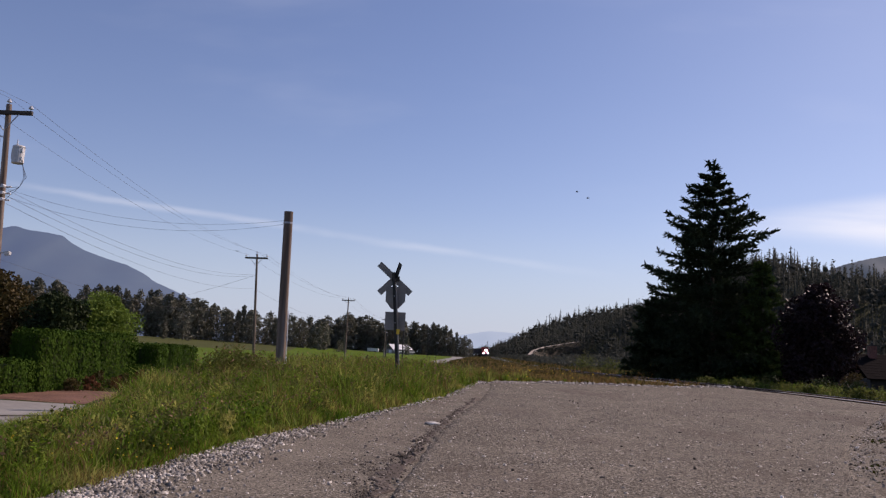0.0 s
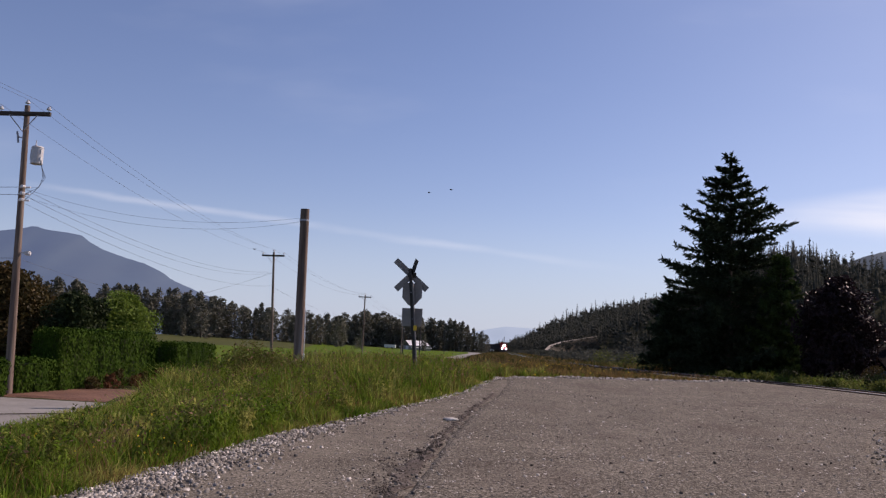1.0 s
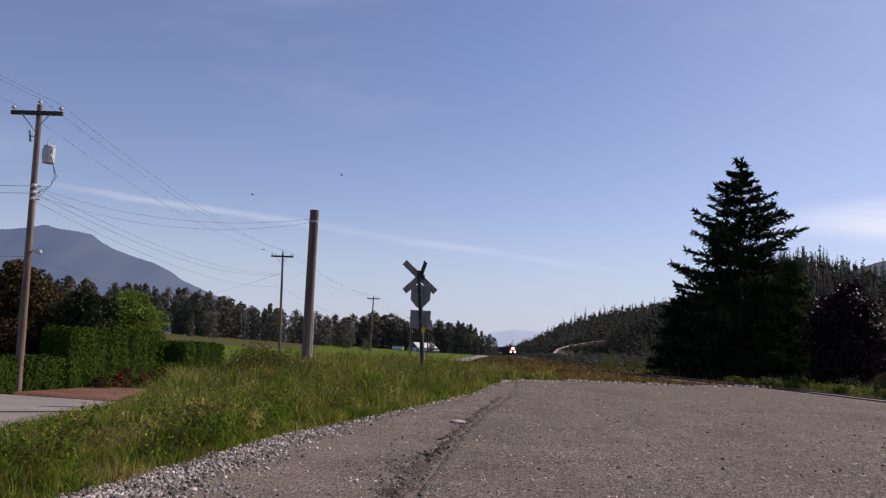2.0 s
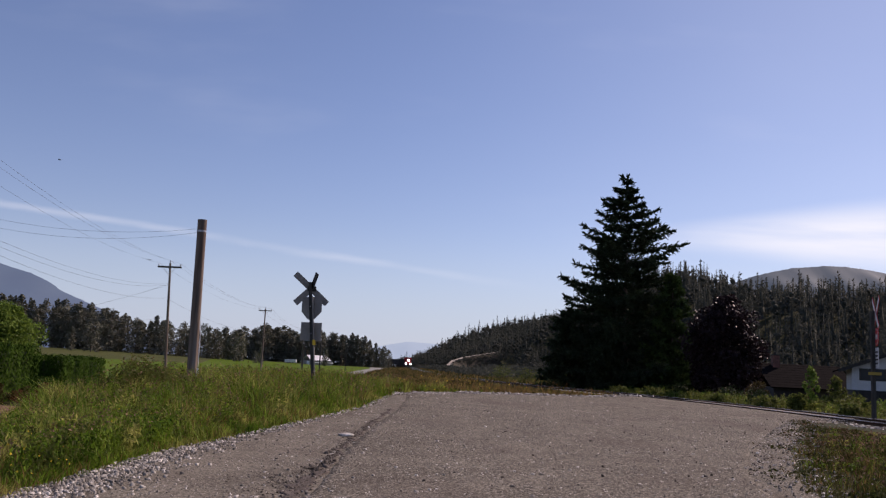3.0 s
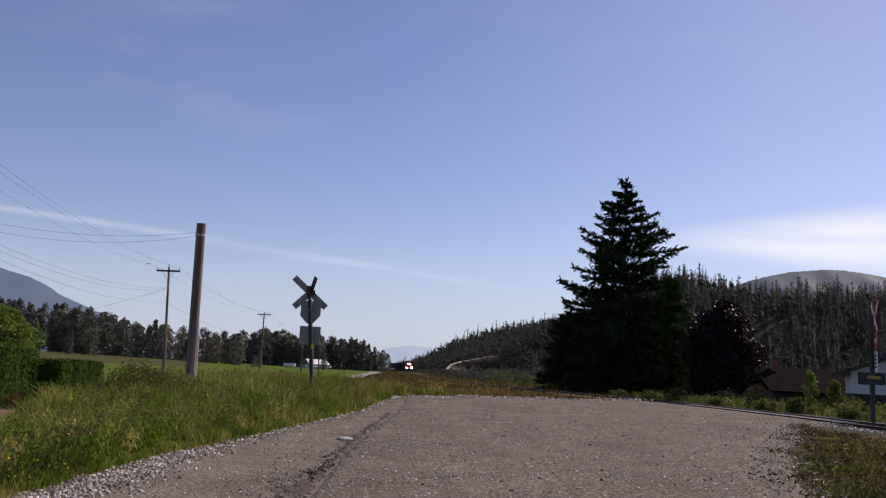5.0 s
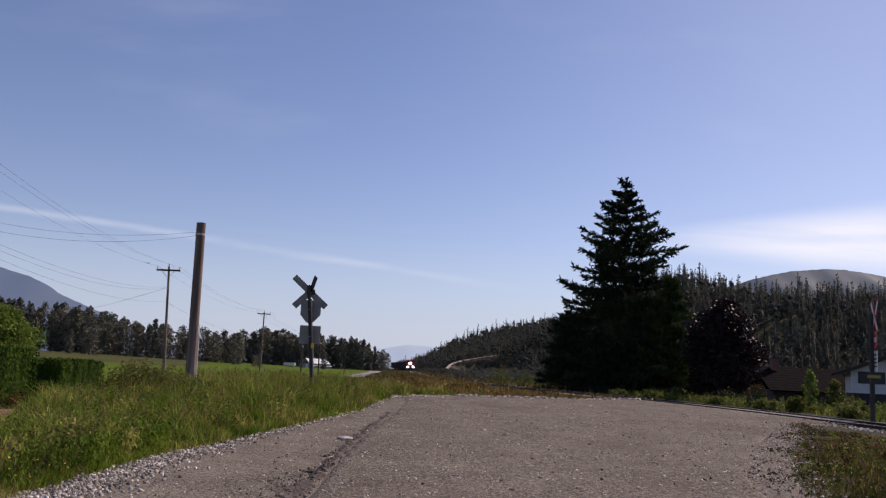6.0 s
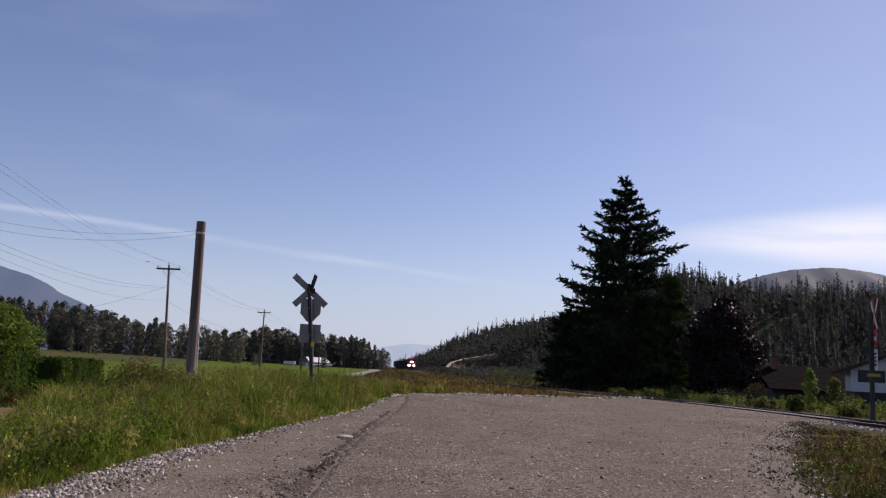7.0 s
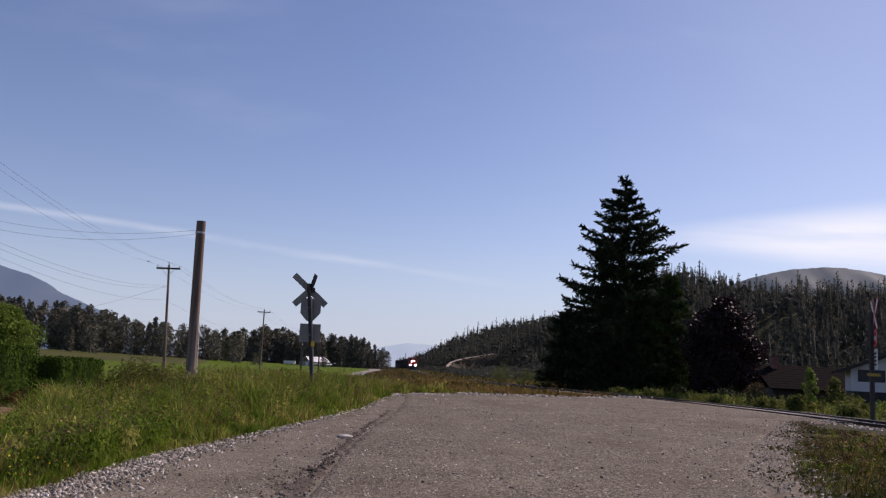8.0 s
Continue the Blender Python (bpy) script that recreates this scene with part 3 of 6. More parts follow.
# ---- railway ----
def rail_profile_sweep(offset, y0, y1, step, prof):
    """Sweeps a closed rail section (u across, z up) along the track, offset sideways from its centre."""
    ys = np.arange(y0, y1, step)
    cx = track(ys)
    slope = np.gradient(cx, ys)
    nrm = np.stack([np.ones_like(slope), -slope], -1) / np.sqrt(1 + slope ** 2)[:, None]
    prof = np.array(prof)
    V = np.zeros((len(ys), len(prof), 3))
    V[:, :, 0] = cx[:, None] + nrm[:, :1] * (offset + prof[None, :, 0])
    V[:, :, 1] = ys[:, None] + nrm[:, 1:] * (offset + prof[None, :, 0])
    V[:, :, 2] = prof[None, :, 1]
    k = len(prof)
    i, j = np.meshgrid(np.arange(len(ys) - 1), np.arange(k), indexing="ij")
    F = np.stack([i * k + j, i * k + (j + 1) % k, (i + 1) * k + (j + 1) % k, (i + 1) * k + j], -1).reshape(-1, 4)
    return V.reshape(-1, 3), F


def build_railway():
    ballast = rail_profile_sweep(0, -55, 640, 1.5, [(-2.6, -0.55), (-1.75, -0.13), (1.75, -0.13), (2.9, -0.6)])
    bed = part("ballast_bed", mesh_np("ballast_bed", *ballast, M_BALLAST), M_BALLAST)
    tagged(bed, "grey crushed stone ballast under the railway track", "ballast", kind="structure")
    tr = empty("railway_track", pose(0, 0, 0), "rusty single railway track curving away on dark timber sleepers", "railway track", kind="structure")
    web = [(-0.07, -0.165), (0.07, -0.165), (0.06, -0.14), (0.012, -0.125), (0.012, -0.04), (0.034, -0.03), (0.034, -0.003), (-0.034, -0.003), (-0.034, -0.03), (-0.012, -0.04), (-0.012, -0.125), (-0.06, -0.14)]
    head = [(-0.03, -0.004), (0.03, -0.004), (0.026, 0.002), (-0.026, 0.002)]
    for off in (-0.75, 0.75):
        rail = part("rail", mesh_np("rail", *rail_profile_sweep(off, -55, 640, 1.5, web), M_RAIL), M_RAIL, tr)
        part("rail_head", mesh_np("rail_head", *rail_profile_sweep(off, -55, 640, 1.5, head), M_RAILHEAD), M_RAILHEAD, rail, "polished running surface")
    bm = box(bmesh.new(), 0, 0, 0, 2.6, 0.22, 0.16, 0.015)
    tie = from_bm("sleeper", bm, M_TIE)
    y = -12.0
    while y < 120:
        s = (track(y + 0.5) - track(y - 0.5))
        if not 29.5 < y < 45:
            ob = new("sleeper", tie)
            ob.parent = tr
            ob.matrix_basis = pose(float(track(y)), y, -0.19 + RNG.uniform(-0.008, 0.008), 0, 0, -math.degrees(math.atan(s)) + RNG.normal(0, 0.7))
        y += 0.56
    # timber planks of the crossing, between and beside the rails
    cp = empty("crossing_panel", pose(0, 0, 0), "weathered timber crossing planks between the rails", "crossing panel", kind="structure")
    for off, w in ((-1.02, 0.36), (-0.5, 0.3), (-0.17, 0.3), (0.17, 0.3), (0.5, 0.3), (1.02, 0.36)):
        V, F = rail_profile_sweep(off, 29.5, 45, 1.2, [(-w / 2, -0.16), (w / 2, -0.16), (w / 2, -0.06), (w / 2 - 0.02, -0.05), (-w / 2 + 0.02, -0.05), (-w / 2, -0.06)])
        part("plank", mesh_np("plank", V, F, M_PLANK), M_PLANK, cp)


build_railway()


# ---- trees ----
def leaf_cards(P, size, rng, flat=0.0, aspect=0.55, jitter=0.4):
    """Small bent leaf clumps, two triangles each pair, at points P with random turns."""
    n = len(P)
    a = rng.normal(size=(n, 3))
    a[:, 2] *= 1 - flat
    a /= np.linalg.norm(a, axis=1)[:, None] + 1e-9
    b = np.cross(a, rng.normal(size=(n, 3)))
    b /= np.linalg.norm(b, axis=1)[:, None] + 1e-9
    s = size * rng.uniform(1 - jitter, 1 + jitter, (n, 1))
    c = np.cross(a, b) * s * 0.18
    V = np.stack([P - a * s, P + b * s * aspect + c, P + a * s, P - b * s * aspect + c], 1)
    base = np.arange(n)[:, None] * 4
    F = np.concatenate([base + np.array([[0, 1, 2]]), base + np.array([[0, 2, 3]])])
    return V.reshape(-1, 3), F


def blob_points(rng, n, centre, radii, shell=0.5):
    v = rng.normal(size=(n, 3))
    v /= np.linalg.norm(v, axis=1)[:, None]
    r = shell + (1 - shell) * rng.random((n, 1)) ** 0.6
    return np.asarray(centre) + v * r * np.asarray(radii)


def limb(p0, p1, bend, n, rng):
    t = np.linspace(0, 1, n)[:, None]
    p = np.asarray(p0) * (1 - t) + np.asarray(p1) * t
    return p + np.sin(t * np.pi) * np.asarray(bend)


def broadleaf_meshes(rng, h, r, low, leaf, n_leaf, mat, trunk_r, clumps=22, droop=0.0, columnar=False):
    """Trunk with limbs, and a crown of many leaf clumps with gaps; base at the origin."""
    wood, crown = Pile(), Pile()
    top = np.array([rng.normal(0, 0.03) * h, rng.normal(0, 0.03) * h, h * 0.86])
    wood.add(*tube(limb((0, 0, -0.3), top, (rng.normal(0, 0.03) * h, rng.normal(0, 0.03) * h, 0), 8, rng), trunk_r, trunk_r * 0.2, 8))
    per = max(8, n_leaf // clumps)
    for i in range(clumps):
        f = (i + 0.5) / clumps
        z = low + (h - low) * (f if not columnar else f ** 0.9)
        prof = math.sin(math.pi * min(1, 0.18 + 0.82 * f)) ** 0.6 if not columnar else (0.55 + 0.45 * math.sin(math.pi * f)) * (1.05 - 0.55 * f)
        a = i * 2.39996 + rng.uniform(-0.5, 0.5)
        d = r * prof * rng.uniform(0.35, 0.8)
        c = np.array([math.cos(a) * d, math.sin(a) * d, z - droop * d])
        cr = r * rng.uniform(0.26, 0.5) * (0.6 + 0.4 * prof)
        wood.add(*tube(limb((0, 0, max(0.15 * h, z - d * 0.9 - 0.1 * h)), c, (0, 0, 0.04 * h), 4, rng), trunk_r * 0.35, trunk_r * 0.08, 4))
        P = blob_points(rng, per, c, (cr, cr, cr * (0.8 if not columnar else 1.3)), 0.35)
        crown.add(*leaf_cards(P, leaf, rng))
    return wood.mesh("trunk", M_BARK, True), crown.mesh("crown", mat)


def tree_thing(name, meshes, m, label, category="tree", group=""):
    t = empty(name, m, label, category, group)
    part("trunk", meshes[0], None, t)
    part("crown", meshes[1], None, t)
    return t


def tufts(c, dirs, size, rng):
    """Crossed needle tufts at points c that point along dirs."""
    m = len(c)
    dirs = dirs / (np.linalg.norm(dirs, axis=1)[:, None] + 1e-9)
    s = size * rng.uniform(0.6, 1.4, (m, 1))
    b = np.cross(dirs, rng.normal(size=(m, 3)))
    b /= np.linalg.norm(b, axis=1)[:, None] + 1e-9
    b2 = np.cross(dirs, b)
    V = np.stack([c - dirs * s * 0.4, c + b * s * 0.2, c + dirs * s, c - b * s * 0.2, c + b2 * s * 0.2, c - b2 * s * 0.2], 1)
    q = np.arange(m)[:, None] * 6
    F = np.concatenate([q + np.array([[0, 1, 2]]), q + np.array([[0, 2, 3]]), q + np.array([[0, 4, 2]]), q + np.array([[0, 2, 5]])])
    return V.reshape(-1, 3), F


def conifer_meshes(rng, h, radius, levels, tuft, mat, short=0.5, dense=1.0):
    """Whorls of boughs that sag and turn up at the tip, each with side twigs set with needle tufts;
    radius(f) gives the longest bough at height share f, short the share to which others fall back."""
    wood, needles = Pile(), Pile()
    wood.add(*tube([(0, 0, -0.3), (0, 0, h * 0.4), (0.002 * h, 0, h * 0.99)], 0.017 * h, 0.012, 9))
    turn = 0.0
    for i in range(levels):
        f = (i + 0.3) / levels
        k = max(4, int(round(8 - 3.5 * f)))
        turn += 2.1
        for j in range(k):
            a = turn + j * 2 * math.pi / k + rng.uniform(-0.3, 0.3)
            L = max(0.22, float(radius(f)) * (short + (1 - short) * rng.random() ** 1.3))
            z = h * (0.02 + 0.955 * f) + rng.uniform(-1.0, 1.0) * h / levels
            d = np.array([math.cos(a), math.sin(a), 0.0])
            side = np.array([-d[1], d[0], 0.0])
            n = max(4, int(L * 2))
            t = np.linspace(0, 1, n)
            rise = 0.62 * f - 0.22 + rng.uniform(-0.18, 0.18)
            sag = 0.30 * (1 - f)
            P = d[None] * (L * t)[:, None] + np.array([0, 0, 1.0])[None] * (z + L * (rise * t - sag * t + sag * 1.1 * t ** 2.6))[:, None]
            wood.add(*tube(P, 0.010 + 0.008 * L, 0.005, 5))
            m = int(dense * 7.5 * L) + 4
            tt = 0.12 + 0.88 * (np.arange(m) + rng.random(m)) / m
            sgn = np.where(np.arange(m) % 2 == 0, 1.0, -1.0)
            l = np.minimum(0.34 * L * (1.04 - tt) + 0.16, 1.25) * rng.uniform(0.6, 1.2, m)
            root = np.stack([np.interp(tt, t, P[:, q]) for q in range(3)], -1)
            way = d[None] * 0.72 + side[None] * (sgn * 0.7)[:, None] + rng.normal(0, 0.16, (m, 3))
            way[:, 2] += -0.16 + rng.normal(0, 0.38, m)
            per = 8
            u = (np.arange(per)[None, :] + rng.random((m, per))) / per
            c = root[:, None, :] + way[:, None, :] * (u * l[:, None])[:, :, None]
            c[:, :, 2] += 0.22 * (u ** 2) * l[:, None]
            dirs = np.repeat(way[:, None, :], per, 1) + rng.normal(0, 0.5, (m, per, 3))
            dirs[:, :, 2] += 0.30
            needles.add(*tufts(c.reshape(-1, 3), dirs.reshape(-1, 3), tuft, rng))
            g = int(10 * L * dense) + 8
            w = rng.random(g)
            c = np.stack([np.interp(w, t, P[:, q]) for q in range(3)], -1) + rng.normal(0, 0.05, (g, 3))
            needles.add(*tufts(c, np.repeat((d + np.array([0, 0, 0.45]))[None], g, 0) + rng.normal(0, 0.5, (g, 3)), tuft, rng))
    tip = np.stack([rng.normal(0, 0.05, 50), rng.normal(0, 0.05, 50), h * rng.uniform(0.93, 1.0, 50)], -1)
    needles.add(*tufts(tip, np.array([[0, 0, 1.0]]) + rng.normal(0, 0.5, (50, 3)), tuft, rng))
    return wood.mesh("trunk", M_BARK, True), needles.mesh("crown", mat)


def build_near_trees():
    rng = np.random.default_rng(21)

    def spruce_r(f):
        return np.interp(f, [0.02, 0.12, 0.3, 0.41, 0.54, 0.645, 0.71, 0.83, 0.92, 0.97, 1.0], [5.6, 6.2, 6.2, 6.1, 5.3, 4.7, 3.8, 2.5, 1.5, 0.8, 0.2])

    tree_thing("spruce_tree", conifer_meshes(rng, 16.9, spruce_r, 34, 0.23, M_SPRUCE, 0.46, 1.25), pose(13.8, 66, hz(13.8, 66)), "tall dark spruce with drooping boughs beside the railway", "tree")
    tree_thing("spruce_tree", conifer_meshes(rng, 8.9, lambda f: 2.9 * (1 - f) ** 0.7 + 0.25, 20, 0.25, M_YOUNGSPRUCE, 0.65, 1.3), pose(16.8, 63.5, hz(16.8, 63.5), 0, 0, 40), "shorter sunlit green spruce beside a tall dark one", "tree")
    tree_thing("spruce_tree", conifer_meshes(rng, 6.2, lambda f: 3.0 * (1 - f) ** 0.55 + 0.25, 15, 0.25, M_SPRUCE, 0.65, 1.3), pose(9.9, 67.5, hz(9.9, 67.5), 0, 0, 100), "low dark spruce at the foot of a tall one", "tree")
    tree_thing("maple_tree", broadleaf_meshes(rng, 6.6, 2.6, 0.6, 0.12, 19000, M_MAPLE, 0.16, 44), pose(18.9, 58, hz(18.9, 58)), "rounded purple-leaved maple beside a dark spruce", "tree")
    # garden plants behind the hedge
    tree_thing("garden_tree", broadleaf_meshes(rng, 4.9, 2.7, 0.5, 0.10, 17000, M_RUSTLEAF, 0.14, 34), pose(-25.9, 38.5, -1.2), "bronze and green leafy garden tree behind a hedge", "tree")
    tree_thing("garden_shrub", broadleaf_meshes(rng, 3.7, 2.0, 0.3, 0.09, 17000, M_DARKLEAF, 0.12, 34), pose(-22.2, 38.6, -1.2), "dark green garden shrub behind a hedge", "shrub")
    tree_thing("garden_shrub", broadleaf_meshes(rng, 4.0, 2.1, 0.3, 0.07, 21000, M_BRIGHTLEAF, 0.10, 44), pose(-21.3, 41.2, -1.2), "bright yellow-green garden shrub behind a hedge", "shrub")
    tree_thing("garden_shrub", broadleaf_meshes(rng, 3.6, 1.6, 0.3, 0.10, 8000, M_DARKLEAF, 0.10, 20), pose(-27.5, 44.5, -1.2), "dark green garden shrub behind a hedge", "shrub")


build_near_trees()


def build_tree_line():
    rng = np.random.default_rng(5)
    kinds = []
    for i in range(5):
        kinds.append(broadleaf_meshes(rng, 18, (3.2, 4.6, 5.2, 3.6, 4.9)[i], 0.6, 0.52, 900, M_COTTON, 0.28, 26, columnar=i in (0, 3)))
    first = [tree_thing("poplar_tree", k, pose(-150 - 9 * i, 372, 0), "tall grey-green poplar in the tree line beyond the field", "tree", "tree line beyond the field") for i, k in enumerate(kinds)]

    def plant(x, y, s):
        if s < 0.2:
            return
        o = copy_thing(first[int(rng.integers(0, 5))], pose(0, 0, 0))
        w = s * rng.uniform(0.8, 1.35)
        o.scale = (w, w, s)
        o.rotation_euler = (0, 0, rng.uniform(0, 6.28))
        o.location = (x, y, hz(x, y) - 0.3)

    for o in first:
        o.location.z = hz(o.location.x, o.location.y)
    for row, (dy, k) in enumerate(((0, 84), (16, 62))):
        for i in range(k):
            x = -345 + (345 - 88) * (i + rng.uniform(0.1, 0.9)) / k
            top = np.interp(x, [-345, -230, -162, -135, -118, -92], [26, 23, 20.5, 17.5, 15.6, 13.8])
            plant(x, 362 + dy + rng.uniform(-3, 8), (top * rng.uniform(0.78, 1.08) - 0.5) / 18)
    for row, (dy, k) in enumerate(((0, 44), (14, 32))):
        for i in range(k):
            x = -124 + (124 - 34) * (i + rng.uniform(0.1, 0.9)) / k
            top = np.interp(x, [-124, -97, -85, -72, -60, -46, -38, -33], [15.5, 18.5, 17.5, 17, 17, 16.5, 12, 7])
            plant(x, 478 + dy + rng.uniform(-4, 8), (top * rng.uniform(0.62, 1.08) + 1.2) / 18)
    for x, y, h in ((-128, 310, 13.5), (-139, 318, 9), (-66, 300, 4.5), (-63, 296, 3.6), (-79, 330, 11), (-72, 335, 8), (-50, 360, 8), (-27.8, 426, 9), (-31, 440, 11)):
        plant(x, y, h / 18)


build_tree_line()


SCAR = np.array([(2.06, 394), (2.8, 402), (4.7, 410), (9.6, 416), (16.5, 420), (24, 422.4), (26, 423)], float)
SCAR_Z = [0.9, 2.7, 4.5, 6.3, 7.8, 9.3, 9.7]


def scar_distance(x, y):
    """Distance from the dirt track's line."""
    best = np.full(np.shape(x), 1e9)
    for p, q in zip(SCAR[:-1], SCAR[1:]):
        d = q - p
        t = np.clip(((x - p[0]) * d[0] + (y - p[1]) * d[1]) / (d @ d), 0, 1)
        best = np.minimum(best, np.hypot(x - p[0] - t * d[0], y - p[1] - t * d[1]))
    return best


def fir_skirts(pile, x, y, z, h, rng):
    """Firs: three ragged inner skirts, one above the other, and loose sprays of boughs round them."""
    n, layers, seg = len(x), 3, 6
    lev = (np.arange(layers) / layers)[None, :]
    wide = h[:, None] * rng.uniform(0.055, 0.08, (n, 1)) * (1.05 - lev) ** 0.85
    a = np.linspace(0, 2 * np.pi, seg, endpoint=False)[None, None, :] + rng.uniform(0, 6.28, (n, layers, 1))
    rad = wide[:, :, None] * np.where(np.arange(seg) % 2 == 0, 1.15, 0.62)[None, None, :] * rng.uniform(0.7, 1.25, (n, layers, seg))
    low = h[:, None] * (0.03 + 0.62 * lev) + rng.normal(0, 0.015, (n, layers)) * h[:, None]
    rim = np.stack([x[:, None, None] + rad * np.cos(a), y[:, None, None] + rad * np.sin(a), (z[:, None] + low)[:, :, None] + rng.normal(0, 0.018, (n, layers, seg)) * h[:, None, None]], -1)
    top = np.stack([np.repeat(x[:, None], layers, 1), np.repeat(y[:, None], layers, 1), z[:, None] + np.where(lev > 0.6, h[:, None], low + 0.26 * h[:, None])], -1)
    V = np.concatenate([rim, top[:, :, None, :]], 2).reshape(-1, 3)
    i = np.arange(seg)
    fan = np.stack([i, (i + 1) % seg, np.full(seg, seg)], -1)
    F = np.arange(n * layers)[:, None, None] * (seg + 1) + fan[None]
    pile.add(V, F.reshape(-1, 3))
    m = 56
    f = rng.random((n, m))
    a = rng.uniform(0, 6.28, (n, m))
    rad = h[:, None] * rng.uniform(0.16, 0.24, (n, 1)) * (1.06 - f) * rng.uniform(0.4, 1.15, (n, m))
    P = np.stack([x[:, None] + rad * np.cos(a), y[:, None] + rad * np.sin(a), z[:, None] + h[:, None] * (0.04 + 0.95 * f)], -1).reshape(-1, 3)
    pile.add(*leaf_cards(P, (h[:, None] * 0.038 * (1.3 - 0.6 * f)).reshape(-1, 1), rng, flat=0.2, aspect=0.45))


def leafy_lumps(pile, x, y, z, h, rng):
    """Broadleaved trees far off: uneven many-faced clumps round a stem, with loose leaf sprays at the edges."""
    n, k = len(x), 4
    bm = bmesh.new()
    bmesh.ops.create_icosphere(bm, subdivisions=1, radius=1.0)
    base = np.array([v.co[:] for v in bm.verts])
    tri = np.array([[v.index for v in f.verts] for f in bm.faces])
    bm.free()
    up = rng.uniform(0.2, 0.88, (n, k))
    a = rng.uniform(0, 6.28, (n, k))
    off = h[:, None] * 0.24 * rng.random((n, k)) ** 0.5 * np.sin(np.pi * np.clip(up, 0.25, 0.95)) ** 0.6
    c = np.stack([x[:, None] + off * np.cos(a), y[:, None] + off * np.sin(a), z[:, None] + h[:, None] * up], -1)
    r = h[:, None] * rng.uniform(0.10, 0.18, (n, k))
    V = c[:, :, None, :] + base[None, None] * rng.uniform(0.4, 0.8, (n, k, len(base), 1)) * r[:, :, None, None]
    F = np.arange(n * k)[:, None, None] * len(base) + tri[None]
    pile.add(V.reshape(-1, 3), F.reshape(-1, 3))
    P = (c[:, :, None, :] + rng.normal(size=(n, k, 9, 3)) * r[:, :, None, None] * 0.6).reshape(-1, 3)
    pile.add(*leaf_cards(P, np.repeat(h * 0.034, k * 9)[:, None], rng, aspect=0.65))


def build_hill_forest():
    """Conifers of ragged bough skirts and rounder leafy trees all over the hill."""
    rng = np.random.default_rng(11)
    pile = Pile()
    xs = rng.uniform(-60, 430, 60000)
    ys = rng.uniform(200, 760, 60000)
    e = xs - hill_foot(ys)
    shaded = (ys < 428) & (xs > -6) & (xs < 34) & (ys > 300)
    keep = ((e > 2) | ((ys > 424) & (xs > 2))) & (e < 150) & (xs / ys < 0.58) & (np.hypot(xs, ys) > 235) & (scar_distance(xs, ys) > 5) & ~shaded
    xs, ys, e = xs[keep][:4900], ys[keep][:4900], e[keep][:4900]
    zs = height(xs, ys)
    leafy = rng.random(len(xs)) < np.where(xs / ys < 0.2, 0.55, 0.2)
    h = rng.uniform(8, 14, len(xs)) * (0.6 + 0.4 * np.minimum(1, np.maximum(e, 5) / 40)) * np.where(ys > 424, 1.05, 1.0)
    h *= np.where(~leafy & (rng.random(len(xs)) < 0.14), rng.uniform(1.1, 1.4, len(xs)), 1)
    h *= np.where(xs / ys < 0.2, 1.0 - 0.25 * sm((xs / ys - 0.03) / 0.08), 1.0)
    c = ~leafy
    fir_skirts(pile, xs[c], ys[c], zs[c], h[c], rng)
    leafy_lumps(pile, xs[leafy], ys[leafy], zs[leafy], 0.9 * h[leafy], rng)
    # young trees below the dirt track, low enough to leave it in sight
    for i in range(900):
        x, y = rng.uniform(-4, 62), rng.uniform(300, 392)
        if x < track(y) + 9:
            continue
        h = rng.uniform(2.0, 4.2) * (0.45 if x < 14 else 1.0)
        P = blob_points(rng, 24, (x, y, hz(x, y) + h * 0.45), (h * 0.34, h * 0.34, h * 0.5), 0.4)
        pile.add(*leaf_cards(P, h * 0.12, rng, aspect=0.6))
    # low brush on the cut bank
    for i in range(900):
        x = rng.uniform(3, 36)
        down = rng.uniform(2.4, 20)
        y = float(np.interp(x, SCAR[:, 0], SCAR[:, 1])) - down
        h = rng.uniform(0.4, 1.0)
        f = min(1.0, (down - 1.8) / 5.7)
        z = float(np.interp(x, SCAR[:, 0], SCAR_Z)) * (1 - f) + hz(x, y) * f
        pile.add(*leaf_cards(blob_points(rng, 18, (x, y, z + h * 0.2), (h * 1.1, h * 1.1, h * 0.5), 0.3), 0.25, rng, aspect=0.6))
    # scrub on the bank below the dirt track and along the railway
    for i in range(1900):
        y = rng.uniform(95, 420)
        x = track(y) + (rng.uniform(5, 60) if i % 3 else rng.uniform(5, 16))
        z = hz(x, y)
        h = rng.uniform(0.7, 2.0) * (0.5 if y < 180 else 1.0)
        if scar_distance(np.array(x), np.array(y)) < 4:
            continue
        pile.add(*leaf_cards(blob_points(rng, 20, (x, y, z + h * 0.45), (h * 0.8, h * 0.8, h * 0.55), 0.3), 0.3, rng, aspect=0.7))
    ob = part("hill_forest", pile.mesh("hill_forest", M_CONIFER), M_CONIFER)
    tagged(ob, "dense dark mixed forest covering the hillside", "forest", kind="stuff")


build_hill_forest()


